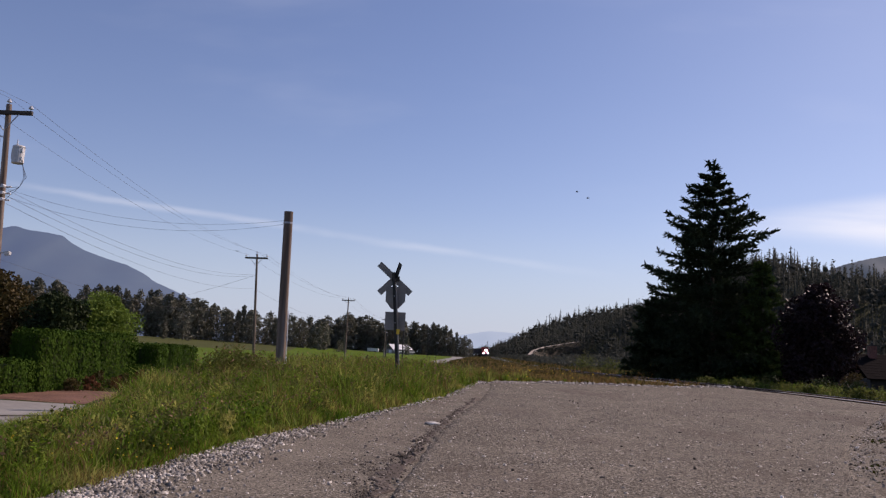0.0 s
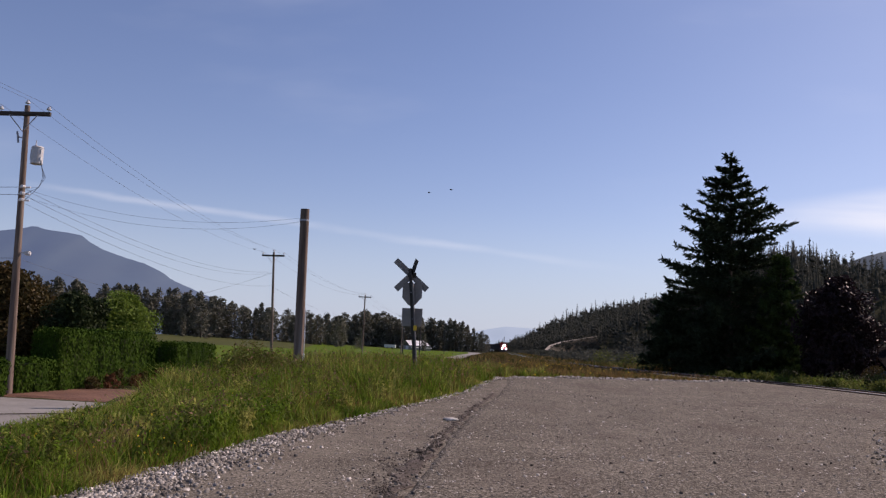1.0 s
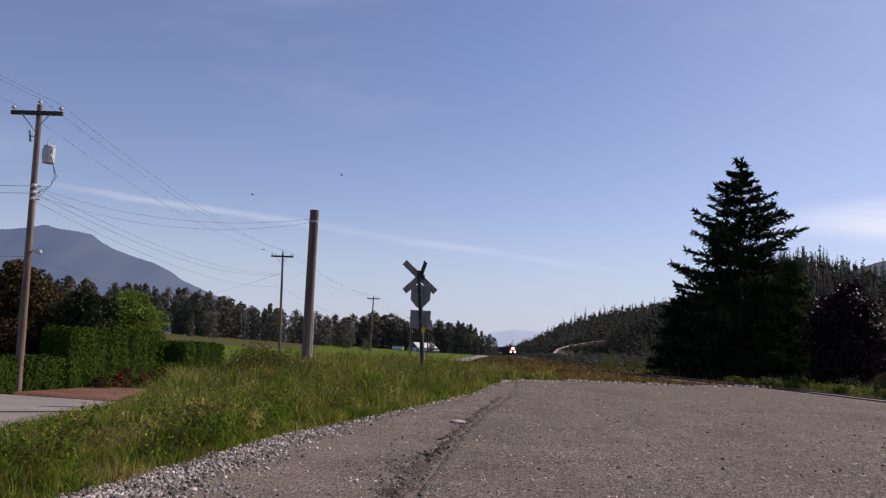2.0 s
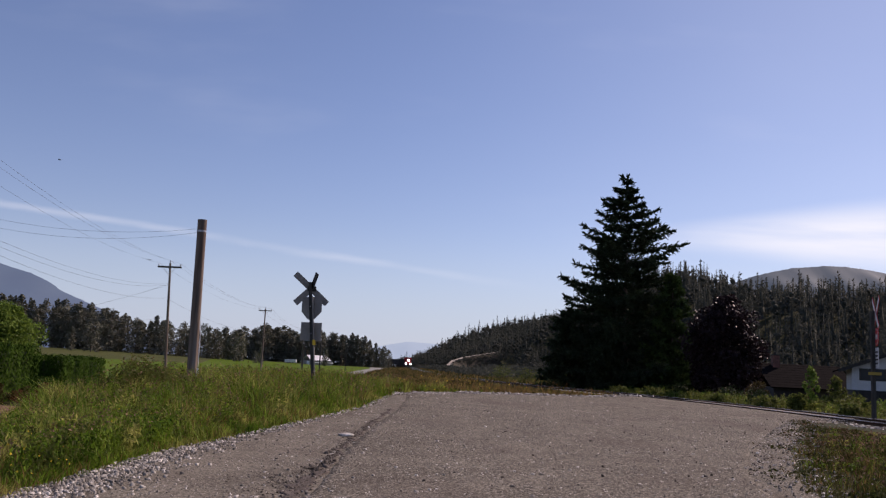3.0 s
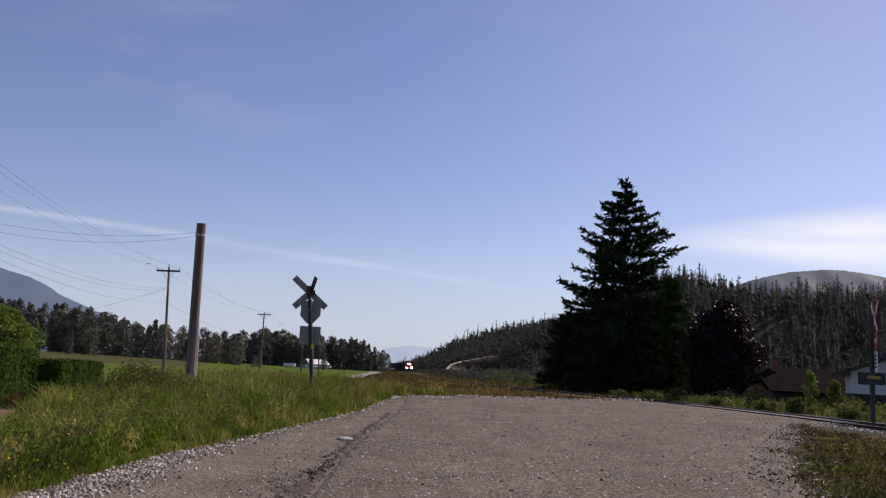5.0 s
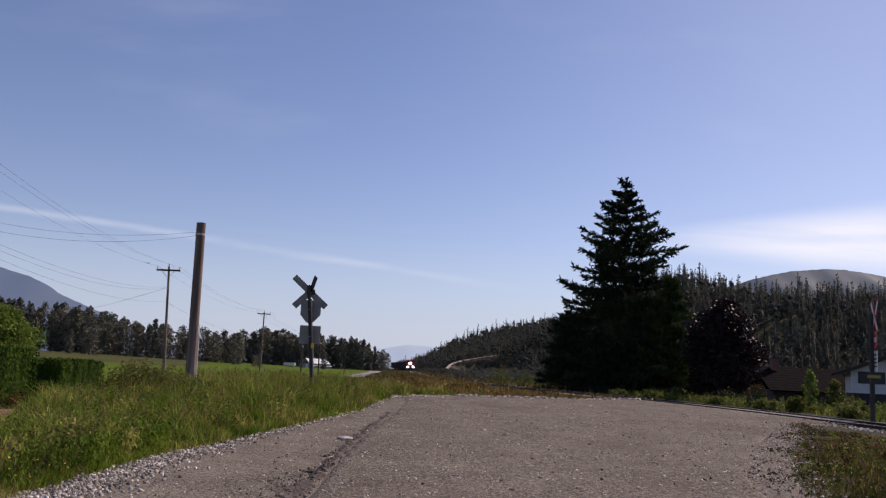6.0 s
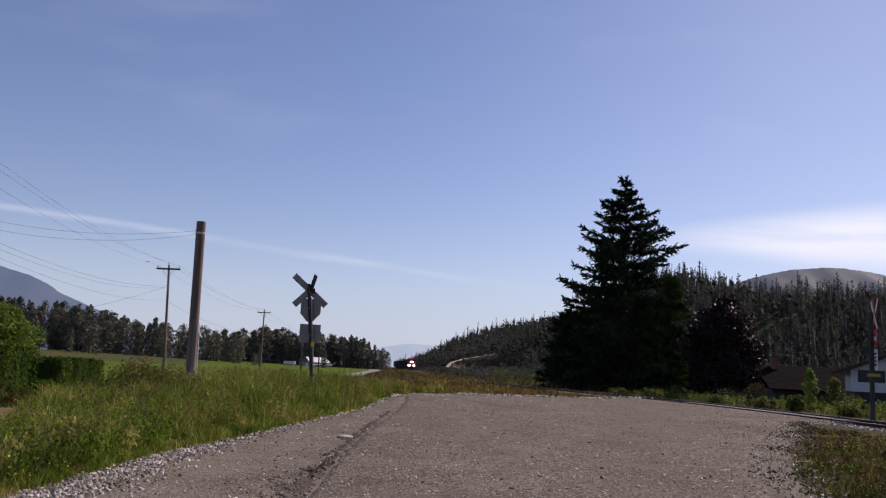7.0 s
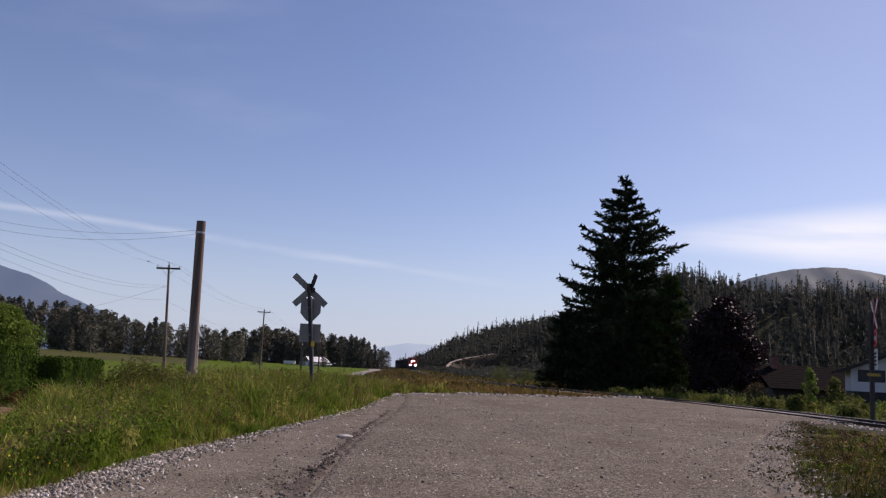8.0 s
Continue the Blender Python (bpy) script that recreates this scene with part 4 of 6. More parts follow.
def build_dirt_track():
    """A levelled track on the slope, with the cut bank below it."""
    t = np.linspace(0, 6, 48)
    pts = np.stack([np.interp(t, np.arange(7), SCAR[:, k]) for k in (0, 1)], -1)
    z = np.interp(t, np.arange(7), SCAR_Z)
    d = np.gradient(pts, axis=0)
    nrm = np.stack([d[:, 1], -d[:, 0]], -1) / np.linalg.norm(d, axis=1)[:, None]

    def strip(name, offs, drop, mat):
        X = pts[:, 0:1] + nrm[:, 0:1] * offs[None]
        Y = pts[:, 1:2] + nrm[:, 1:2] * offs[None]
        Z = z[:, None] * (1 - drop) + (height(X, Y) - 0.4) * drop
        return part(name, grid_mesh(name, X, Y, Z + 0.05 * np.sin(X * 3) * np.sin(Y * 2.3), mat), None)
    ob = strip("dirt_track", np.linspace(-1.3, 0.9, 5), np.zeros((1, 5)), M_SCAR)
    tagged(ob, "pale dirt track cut across the wooded hillside", "track", kind="structure")
    ob = strip("track_bank", np.linspace(0.9, 7.5, 8), np.linspace(0.02, 1, 8)[None], M_BANK)
    tagged(ob, "brown brushy bank below the dirt track", "bank", kind="structure")


build_dirt_track()


# ---- hedges ----
def hedge(x, y0, y1, width, top, label):
    rng = np.random.default_rng(int(abs(x * 10) + y0))
    g = hz(x, (y0 + y1) / 2)
    h = top - g
    t = empty("hedge", pose(x, (y0 + y1) / 2, g), label, "hedge", "clipped garden hedges")
    L = y1 - y0
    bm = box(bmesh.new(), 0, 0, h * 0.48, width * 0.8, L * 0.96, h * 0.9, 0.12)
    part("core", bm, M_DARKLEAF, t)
    n = int(3000 * (L * h * 2 + width * h * 2 + L * width) / 6)
    face = rng.choice(5, n, p=np.array([L * h, L * h, width * h, width * h, L * width]) / (2 * L * h + 2 * width * h + L * width))
    u, v = rng.uniform(-0.5, 0.5, n), rng.uniform(-0.5, 0.5, n)
    P = np.zeros((n, 3))
    side = face < 2
    P[side] = np.stack([np.where(face[side] == 0, -0.5, 0.5) * width, u[side] * L, (v[side] + 0.5) * h], -1)
    end = (face == 2) | (face == 3)
    P[end] = np.stack([u[end] * width, np.where(face[end] == 2, -0.5, 0.5) * L, (v[end] + 0.5) * h], -1)
    up = face == 4
    P[up] = np.stack([u[up] * width, v[up] * L, np.full(up.sum(), h)], -1)
    wave = 0.05 * np.sin(P[:, 1] * 3.1 + P[:, 2] * 2) + 0.04 * np.sin(P[:, 1] * 7.3)
    P += rng.normal(0, 0.045, (n, 3))
    P[:, 0] += wave * np.sign(P[:, 0])
    P[:, 2] += np.where(up, wave + 0.03, 0)
    # clipped sprays lie along the faces, mostly upright
    N = np.zeros((n, 3))
    N[:, 0] = np.where(face == 0, -1.0, np.where(face == 1, 1.0, 0))
    N[:, 1] = np.where(face == 2, -1.0, np.where(face == 3, 1.0, 0))
    N[:, 2] = np.where(up, 1.0, 0)
    N += rng.normal(0, 0.38, (n, 3))
    N /= np.linalg.norm(N, axis=1)[:, None]
    a = np.where(up[:, None], rng.normal(size=(n, 3)), np.array([[0, 0, 1.0]]) + rng.normal(0, 0.35, (n, 3)))
    a -= N * np.sum(a * N, 1)[:, None]
    a /= np.linalg.norm(a, axis=1)[:, None]
    b = np.cross(N, a)
    size = 0.06 * rng.uniform(0.6, 1.4, (n, 1))
    V = np.stack([P - a * size, P + b * size * 0.45, P + a * size, P - b * size * 0.45], 1).reshape(-1, 3)
    q = np.arange(n)[:, None] * 4
    F = np.concatenate([q + np.array([[0, 1, 2]]), q + np.array([[0, 2, 3]])])
    part("foliage", mesh_np("foliage", V, F, M_HEDGE), M_HEDGE, t)


hedge(-17.9, 23.4, 26.1, 1.3, -0.12, "low clipped green hedge beside the mulch bed")
hedge(-17.9, 26.6, 28.8, 1.3, -0.14, "low clipped green hedge beside the mulch bed")
hedge(-17.8, 29.0, 36.3, 1.2, 0.92, "tall clipped green cedar hedge beside the mulch bed")
hedge(-17.9, 38.4, 43.5, 1.5, 0.52, "clipped green hedge block at the field's edge")
hedge(-17.4, 36.4, 38.3, 0.8, -0.45, "low clipped green hedge between taller ones")


# ---- poles and wires ----
def pole_shaft(p0, p1, r0, r1):
    V, F = tube(np.linspace(p0, p1, 9), r0, r1, 16)
    pile = Pile()
    pile.add(V, F)
    n = len(V)
    pile.add(np.concatenate([V[-16:], [np.mean(V[-16:], 0) + np.array([0, 0, 0.01])]]), [(i, (i + 1) % 16, 16) for i in range(16)])
    return pile.mesh("shaft", M_POLE, True)


def insulator(x, y, z):
    bm = bmesh.new()
    cyl(bm, (x, y, z), (x, y, z + 0.12), 0.015, seg=6)
    cyl(bm, (x, y, z + 0.08), (x, y, z + 0.13), 0.085, 0.07, 10)
    cyl(bm, (x, y, z + 0.13), (x, y, z + 0.18), 0.05, 0.045, 10)
    return bm


def utility_pole(base, top, r, arm, turn, label, small=False):
    """A timber pole with a crossarm, braces and three insulators. Returns the wire points in world space."""
    t = empty("utility_pole", pose(*base), label, "utility pole", "timber utility poles")
    dx, dy, h = top[0] - base[0], top[1] - base[1], top[2] - base[2]
    part("shaft", pole_shaft((0, 0, -0.4), (dx, dy, h), r, r * 0.62), None, t)
    m = pose(dx * 0.965, dy * 0.965 - r * 0.9, h - 0.32, 0, 0, turn)
    part("crossarm", box(bmesh.new(), 0, 0, 0, arm, 0.11, 0.14, 0.01), M_TIE, t, at=m)
    for s in (-1, 1):
        bm = cyl(bmesh.new(), (s * arm * 0.27, -0.06, -0.06), (0, -0.03, -0.62), 0.018, seg=6)
        part("brace", bm, M_STEEL, t, at=m)
    pts = []
    for k in (-0.46, 0.46):
        part("insulator", insulator(k * arm, 0, 0.07), M_CERAMIC, t, at=m)
        pts.append(Matrix.Translation(base) @ m @ Vector((k * arm, 0, 0.3)))
    part("insulator", insulator(dx, dy, h), M_CERAMIC, t)
    pts.append(Vector((top[0], top[1], top[2] + 0.22)))
    return t, pts


P1, P1T = (-17.45, 26.5, -1.25), (-17.83, 26.5, 8.55)
P2, P2T = (-22.0, 68.0, -1.15), (-22.42, 68.0, 8.2)
P3, P3T = (-27.25, 128.0, -1.1), (-27.24, 128.0, 8.4)
pole_a, wires_a = utility_pole(P1, P1T, 0.145, 1.85, 2, "tall weathered timber utility pole carrying a grey transformer")
pole_b, wires_b = utility_pole(P2, P2T, 0.13, 1.95, -4, "weathered timber utility pole with a single crossarm at the field")
pole_c, wires_c = utility_pole(P3, P3T, 0.14, 2.0, -4, "distant timber utility pole with a single crossarm")
P4T = (-34.0, 205.0, 8.4)
pole_d, wires_d = utility_pole((-34.0, 205.0, -1.0), P4T, 0.16, 2.0, -4, "small far timber utility pole with a crossarm")


def dress_first_pole():
    t = pole_a
    bm = bmesh.new()
    cyl(bm, (0, 0, -0.36), (0, 0, 0.36), 0.26, seg=20)
    cyl(bm, (0, 0, 0.36), (0, 0, 0.42), 0.28, 0.24, seg=20)
    cyl(bm, (0, 0, -0.40), (0, 0, -0.36), 0.24, 0.27, seg=20)
    tank = part("transformer", bm, M_TANK, t, "pale grey transformer can", at=pose(0.19, -0.05, 8.05) @ Matrix.Scale(0.74, 4))
    part("bushing", cyl(cyl(bmesh.new(), (-0.1, 0, 0.4), (-0.1, 0, 0.72), 0.035, 0.02, 8), (-0.1, 0, 0.46), (-0.1, 0, 0.5), 0.055, seg=8), M_CERAMIC, tank)
    part("lug", box(box(bmesh.new(), 0.24, -0.1, 0.2, 0.05, 0.05, 0.2), 0.24, -0.1, -0.16, 0.05, 0.05, 0.16), M_SIGNWHITE, tank)
    part("hanger", box(bmesh.new(), -0.24, 0, 0.05, 0.16, 0.08, 0.5), M_STEEL, tank)
    part("cutout", cyl(cyl(bmesh.new(), (-0.62, -0.05, 8.88), (-0.55, -0.05, 8.5), 0.035, seg=8), (-0.58, -0.05, 8.7), (-0.24, 0, 8.62), 0.02, seg=6), M_STEEL, t, "fuse cutout")
    for z in (6.95, 6.72, 6.5):
        part("spool", cyl(cyl(bmesh.new(), (-0.05, -0.2, z), (-0.05, -0.36, z), 0.05, seg=8), (-0.3, -0.1, z), (0.1, -0.1, z), 0.03, seg=6), M_CERAMIC, t)
    part("lamp", box(box(bmesh.new(), 0.24, -0.1, 4.72, 0.2, 0.16, 0.14, 0.03), 0.08, 0, 4.75, 0.3, 0.05, 0.05), M_TANK, t, "small pale yard lamp")
    for k in range(3):
        V, F = tube([(0.36, -0.1, 8.0 - 0.1 * k), (0.5 + 0.05 * k, -0.1, 7.3), (0.4, -0.12, 6.95), (0.0, -0.2, 6.9 - 0.2 * k)], 0.008, None, 5)
        part("lead", mesh_np("lead", V, F, M_WIRE, True), None, t)


dress_first_pole()


def wire(name, p0, p1, sag, r=0.008, label="dark overhead cable sagging between the poles"):
    p0, p1 = Vector(p0), Vector(p1)
    n = 22
    pts = [p0.lerp(p1, i / n) - Vector((0, 0, 4 * sag * (i / n) * (1 - i / n))) for i in range(n + 1)]
    V, F = tube([tuple(p) for p in pts], 0.62 * r, None, 5)
    tagged(part(name, mesh_np(name, V, F, M_WIRE, True), None), label, "cable", "overhead cables")


for a, b, c, d in zip(wires_a, wires_b, wires_c, wires_d):
    wire("overhead_wire", a, b, 0.75)
    wire("overhead_wire", b, c, 0.8, 0.01)
    wire("overhead_wire", c, d, 0.9, 0.012)
    wire("overhead_wire", Vector(a) + Vector((5.0, -40, 0.6)), a, 0.9)
for z0, z1, s in ((5.7, 6.55, 0.9), (5.5, 6.45, 1.0), (5.25, 5.4, 0.9)):
    wire("overhead_wire", (-17.7, 26.3, z0), (-22.3, 67.9, z1), s, 0.009)
wire("overhead_wire", (-22.3, 67.9, 5.3), (-27.2, 127.9, 5.2), 0.9, 0.012)
wire("overhead_wire", (-22.3, 67.9, 6.5), (-55, 96, 3.2), 0.8, 0.014)
wire("overhead_wire", (-17.55, 26.3, 3.3), (-22.2, 67.9, 3.9), 0.9, 0.007)
for z0, dz in ((5.7, 0), (5.45, -0.12)):
    wire("overhead_wire", (-17.7, 26.4, z0), (-7.97, 26.45, 4.93 + dz), 0.55 - 0.6 * dz, 0.006)
    wire("overhead_wire", (-17.7, 26.4, z0), (-40, 22, 6.4 + 2 * dz), 0.5, 0.012)
wire("overhead_wire", (-17.55, 26.4, 3.3), (-40, 30, 4.6), 0.4, 0.012)


def stub_pole():
    t = empty("stub_pole", pose(-7.75, 26.5, -0.15), "thick weathered timber stub pole standing in the grass", "pole")
    part("shaft", pole_shaft((0, 0, -0.3), (-0.1, 0, 5.38), 0.155, 0.142), None, t)
    part("guy_guard", cyl(cyl(bmesh.new(), (0.19, -0.05, 0.0), (0.15, -0.05, 2.2), 0.012, seg=6), (0.18, -0.06, 0.42), (0.175, -0.06, 0.75), 0.035, seg=8), M_SIGNWHITE, t, "short white cable guard")
    part("band", cyl(bmesh.new(), (-0.1, 0, 4.98), (-0.1, 0, 5.04), 0.15, seg=16), M_STEEL, t)


stub_pole()


# ---- crossing signs ----
def plate(pts, th):
    bm = bmesh.new()
    vs = [bm.verts.new((x, 0, z)) for x, z in pts]
    f = bm.faces.new(vs)
    r = bmesh.ops.extrude_face_region(bm, geom=[f])
    bmesh.ops.translate(bm, vec=(0, th, 0), verts=[v for v in r["geom"] if isinstance(v, bmesh.types.BMVert)])
    return bm


def blade_pts(a, l0, l1, w):
    c, s = math.cos(radians(a)), math.sin(radians(a))
    return [(c * u - s * v, s * u + c * v) for u, v in ((l0, -w / 2), (l1, -w / 2), (l1, w / 2), (l0, w / 2))]


def octagon(r):
    return [(r * math.cos(radians(22.5 + 45 * k)), r * math.sin(radians(22.5 + 45 * k))) for k in range(8)]


def sign_back():
    """The crossing sign that shows its bare back: crossed blades, one arm bent, an octagon and a plate on a dark post."""
    t = empty("crossing_sign", pose(-4.05, 27.0, -0.15), "railway crossing sign with bent blade, bare grey back", "sign", "railway crossing signs")
    lean = pose(0, 0, 0, 0, -5.4, 0)
    part("post", box(bmesh.new(), 0, 0, 1.68, 0.095, 0.1, 3.92, 0.01), M_DARKPOST, t, "dark timber post", at=lean)
    part("steel_channel", box(box(box(bmesh.new(), 0.068, -0.055, 1.6, 0.034, 0.008, 3.2), 0.053, -0.035, 1.6, 0.008, 0.04, 3.2), 0.083, -0.035, 1.6, 0.008, 0.04, 3.2), M_SIGNBACK, t, "pale steel channel", at=lean)
    at = pose(-0.31, 0.1, 3.42, 0, 0, 4)
    part("blade", plate(blade_pts(-41, -0.70, 0.70, 0.2), 0.012), M_SIGNBACK, t, at=at)
    part("blade", plate(blade_pts(225, 0.06, 0.68, 0.2), 0.012), M_SIGNBACK, t, at=at @ pose(0, 0.02, 0))
    # Bent arm takes the post's dark colour to paint in its shaded side.
    part("blade", plate(blade_pts(62, 0.0, 0.50, 0.2), 0.012), M_DARKPOST, t, "arm of the blade bent edge-on, coloured dark for shade", at=at @ pose(0.03, -0.06, 0.04, 0, 0, -52))
    part("bracket", box(bmesh.new(), 0.03, -0.02, 0, 0.26, 0.05, 0.16, 0.01), M_DARKPOST, t, at=at)
    part("octagon_plate", plate([(-0.31, 0.3), (0.33, 0.3), (0.33, -0.16), (0.12, -0.4), (0.0, -0.46), (-0.12, -0.4), (-0.31, -0.18)], 0.01), M_SIGNBACK, t, at=pose(-0.26, 0.09, 2.86))
    part("plate", plate([(-0.33, 0.29), (0.33, 0.29), (0.33, -0.29), (-0.33, -0.29)], 0.01), M_SIGNBACK, t, at=pose(-0.22, 0.09, 2.06))
    part("tag", box(bmesh.new(), -0.08, -0.09, 1.72, 0.1, 0.012, 0.16, 0.004), M_YELLOW, t, "small yellow tag")
    for z in (2.0, 2.85):
        part("bolt", cyl(bmesh.new(), (-0.095 * z, 0.06, z), (-0.095 * z, -0.10, z), 0.018, seg=6), M_STEEL, t)


def sign_front():
    """The crossing sign seen nearly edge-on: red-edged blades, a red octagon with bars, a white plate and a yellow strip."""
    t = empty("crossing_sign", pose(15.95, 32.0, hz(15.95, 32.0) - 0.09), "railway crossing sign with red-edged white blades on dark post", "sign", "railway crossing signs")
    part("post", box(bmesh.new(), 0, 0, 1.9, 0.14, 0.14, 4.4, 0.015), M_DARKPOST, t, "dark timber post")
    face = pose(0.10, -0.11, 0, 0, 0, -105)
    for a in (48, 132):
        b = part("blade", plate(blade_pts(a, -0.76, 0.76, 0.22), 0.012), M_SIGNRED, t, "white blade with a red border", at=face @ pose(0, -0.03 if a > 90 else 0, 4.0))
        part("blade_face", plate(blade_pts(a, -0.71, 0.71, 0.13), 0.006), M_SIGNWHITE, b, at=pose(0, -0.008, 0))
    o = part("octagon_plate", plate(octagon(0.36), 0.012), M_SIGNRED, t, "red octagon", at=face @ pose(0, -0.01, 3.12))
    part("border", plate(octagon(0.30), 0.004), M_SIGNWHITE, o, at=pose(0, -0.006, 0))
    part("octagon_face", plate(octagon(0.285), 0.004), M_SIGNRED, o, at=pose(0, -0.011, 0))
    for k in range(4):
        part("bar", box(bmesh.new(), -0.17 + 0.115 * k, -0.016, 0, 0.07, 0.006, 0.18), M_SIGNWHITE, o)
    p = part("plate", plate([(-0.3, 0.38), (0.3, 0.38), (0.3, -0.38), (-0.3, -0.38)], 0.01), M_SIGNWHITE, t, "white notice plate", at=face @ pose(0, -0.01, 2.34))
    for k in range(4):
        part("bar", box(bmesh.new(), 0, -0.006, 0.22 - 0.14 * k, 0.42 - 0.08 * (k % 2), 0.006, 0.06), M_DARKPOST, p)
    part("strip", box(bmesh.new(), 0.0, -0.13, 1.76, 0.5, 0.015, 0.11, 0.004), M_STRIP, t, "yellow strip sign coloured dark as backlit")


sign_back()
sign_front()


def marker_post(x, y, h, label):
    t = empty("marker_post", pose(x, y, hz(x, y)), label, "post", "thin roadside posts")
    part("shaft", cyl(bmesh.new(), (0, 0, -0.2), (0, 0, h), 0.05, 0.04, 8), M_DARKPOST, t)
    part("cap", cyl(bmesh.new(), (0, 0, h), (0, 0, h + 0.05), 0.055, 0.03, 8), M_STEEL, t)


marker_post(-9.9, 60, 3.3, "thin dark roadside post beyond the grass")
marker_post(-8.7, 60, 3.6, "thin dark roadside post beyond the grass")
marker_post(-13.8, 120, 4.5, "thin dark roadside post beside the far highway")


# ---- buildings ----
def gable_prism(x0, x1, zb, ze, xr, zr):
    return [(x0, zb), (x1, zb), (x1, ze), (xr, zr), (x0, ze)]


def build_house():
    """White bungalow whose gable faces the track, on a dark base, with a porch rail."""
    gx, gy = 43.1, 77.9
    t = empty("house", pose(gx, gy, -0.8, 0, 0, -22), "white sided house with dark eaves behind the railway", "house")
    hw, ze, zr, zb = 5.6, 3.75, 5.95, 1.6
    bm = bmesh.new()
    for yy in (0.0, 9.0):
        vs = [bm.verts.new((x, yy, z)) for x, z in gable_prism(-hw, hw, zb, ze, 0, zr)]
        bm.faces.new(vs)
    bm.verts.ensure_lookup_table()
    for i in range(5):
        j = (i + 1) % 5
        bm.faces.new([bm.verts[i], bm.verts[j], bm.verts[5 + j], bm.verts[5 + i]])
    wall = part("wall", bm, M_WALLWHITE, t)
    for k in range(14):
        z = zb + 0.16 * (k + 1)
        half = hw if z < ze else hw * (zr - z) / (zr - ze)
        part("clapboard", box(bmesh.new(), 0, -0.012, z, 2 * half - 0.03, 0.02, 0.012), M_WALLWHITE, wall)
    part("base", box(bmesh.new(), 0, 4.5, 0.75, 2 * hw - 0.1, 8.9, 1.75), M_DARKWOOD, t, "dark shaded ground floor")
    roof = None
    for s in (-1, 1):
        sl = math.atan2(zr - ze, hw)
        L = math.hypot(hw, zr - ze) + 1.35
        m = Matrix.Translation((0, 4.5, zr + 0.07)) @ Matrix.Rotation(s * sl, 4, "Y") @ Matrix.Translation((s * L / 2, 0, 0))
        roof = part("roof", box(bmesh.new(), 0, 0, 0, L, 10.6, 0.12, 0.01), M_ROOFBROWN, t, at=m)
        part("fascia", box(bmesh.new(), 0, -5.34, -0.06, L, 0.05, 0.3), M_DARKWOOD, roof, "dark barge board")
    for x0, x1 in ((-5.0, -2.75), (-1.9, -0.4), (1.2, 2.7)):
        w = part("window", box(bmesh.new(), (x0 + x1) / 2, -0.03, 3.05, x1 - x0, 0.06, 1.1), M_DARKWOOD, t, "dark framed window")
        for k in range(2):
            c = x0 + (x1 - x0) * (0.27 + 0.46 * k)
            part("pane", box(bmesh.new(), c, -0.065, 3.05, (x1 - x0) * 0.42, 0.012, 0.96), M_GLASS, w)
    rail = part("porch_rail", box(bmesh.new(), 0, -1.2, 1.55, 2 * hw, 0.07, 0.08), M_DARKWOOD, t)
    for k in range(12):
        part("baluster", box(bmesh.new(), -hw + 0.2 + k * (2 * hw - 0.4) / 11, -1.2, 0.75, 0.07, 0.07, 1.55), M_DARKWOOD, rail)


def build_brown_house():
    t = empty("house", pose(39.7, 97.0, -0.9), "low house with a brown shingle roof and brick chimney", "house")
    part("wall", box(bmesh.new(), 0, 0, 0.75, 8.6, 9.0, 1.6), M_DARKWOOD, t)
    for s in (-1, 1):
        sl = math.radians(27)
        L = 5.7
        m = Matrix.Translation((0, 0, 4.1)) @ Matrix.Rotation(s * -sl, 4, "X") @ Matrix.Translation((0, s * L / 2, 0))
        roof = part("roof", box(bmesh.new(), 0, 0, 0, 9.6, L, 0.14, 0.01), M_ROOFBROWN, t, at=m)
        for k in range(9):
            part("shingle_course", box(bmesh.new(), 0, s * (-L / 2 + 0.35 + 0.6 * k), 0.075, 9.5, 0.05, 0.02), M_ROOFBROWN, roof)
    ch = part("chimney", box(bmesh.new(), -2.6, -0.6, 4.3, 0.75, 0.7, 1.5, 0.02), M_BRICK, t, "red brick chimney")
    part("chimney_cap", box(bmesh.new(), -2.6, -0.6, 5.08, 0.9, 0.85, 0.1, 0.02), M_DARKWOOD, ch)
    part("chimney", box(bmesh.new(), -0.6, -4.95, 1.5, 0.6, 0.5, 3.6, 0.02), M_BRICK, t, "brick stack against the wall")
    part("flue", cyl(bmesh.new(), (-2.6, -0.6, 5.1), (-2.6, -0.6, 5.4), 0.14, seg=10), M_DARKWOOD, ch)


def build_barn():
    t = empty("barn", pose(-62.5, 420.0, hz(-62.5, 420), 0, 0, -58), "low far barn with a pale metal roof", "barn")
    part("wall", box(bmesh.new(), 0, 0, 1.0, 15, 10, 2.4), M_SIGNBACK, t)
    for s in (-1, 1):
        sl = math.radians(24)
        m = Matrix.Translation((0, 0, 4.6)) @ Matrix.Rotation(s * sl, 4, "Y") @ Matrix.Translation((s * 4.3, 0, 0))
        part("roof", box(bmesh.new(), 0, 0, 0, 8.6, 10.8, 0.12), M_METALROOF, t, at=m)
    part("door", box(bmesh.new(), 1.5, -5.03, 0.9, 3.4, 0.06, 2.0), M_METALROOF, t, "pale sliding door")
    s = empty("trailer", pose(-73.0, 408.0, hz(-73, 408)), "small white trailer parked beside the far barn", "trailer")
    body = part("body", box(bmesh.new(), 0, 0, 1.25, 5.4, 2.2, 1.5, 0.1), M_METALROOF, s)
    for x in (-1.2, 1.2):
        part("wheel", cyl(bmesh.new(), (x, -1.12, 0.35), (x, -0.9, 0.35), 0.35, seg=12), M_DARKPOST, s)


build_house()
build_brown_house()
build_barn()


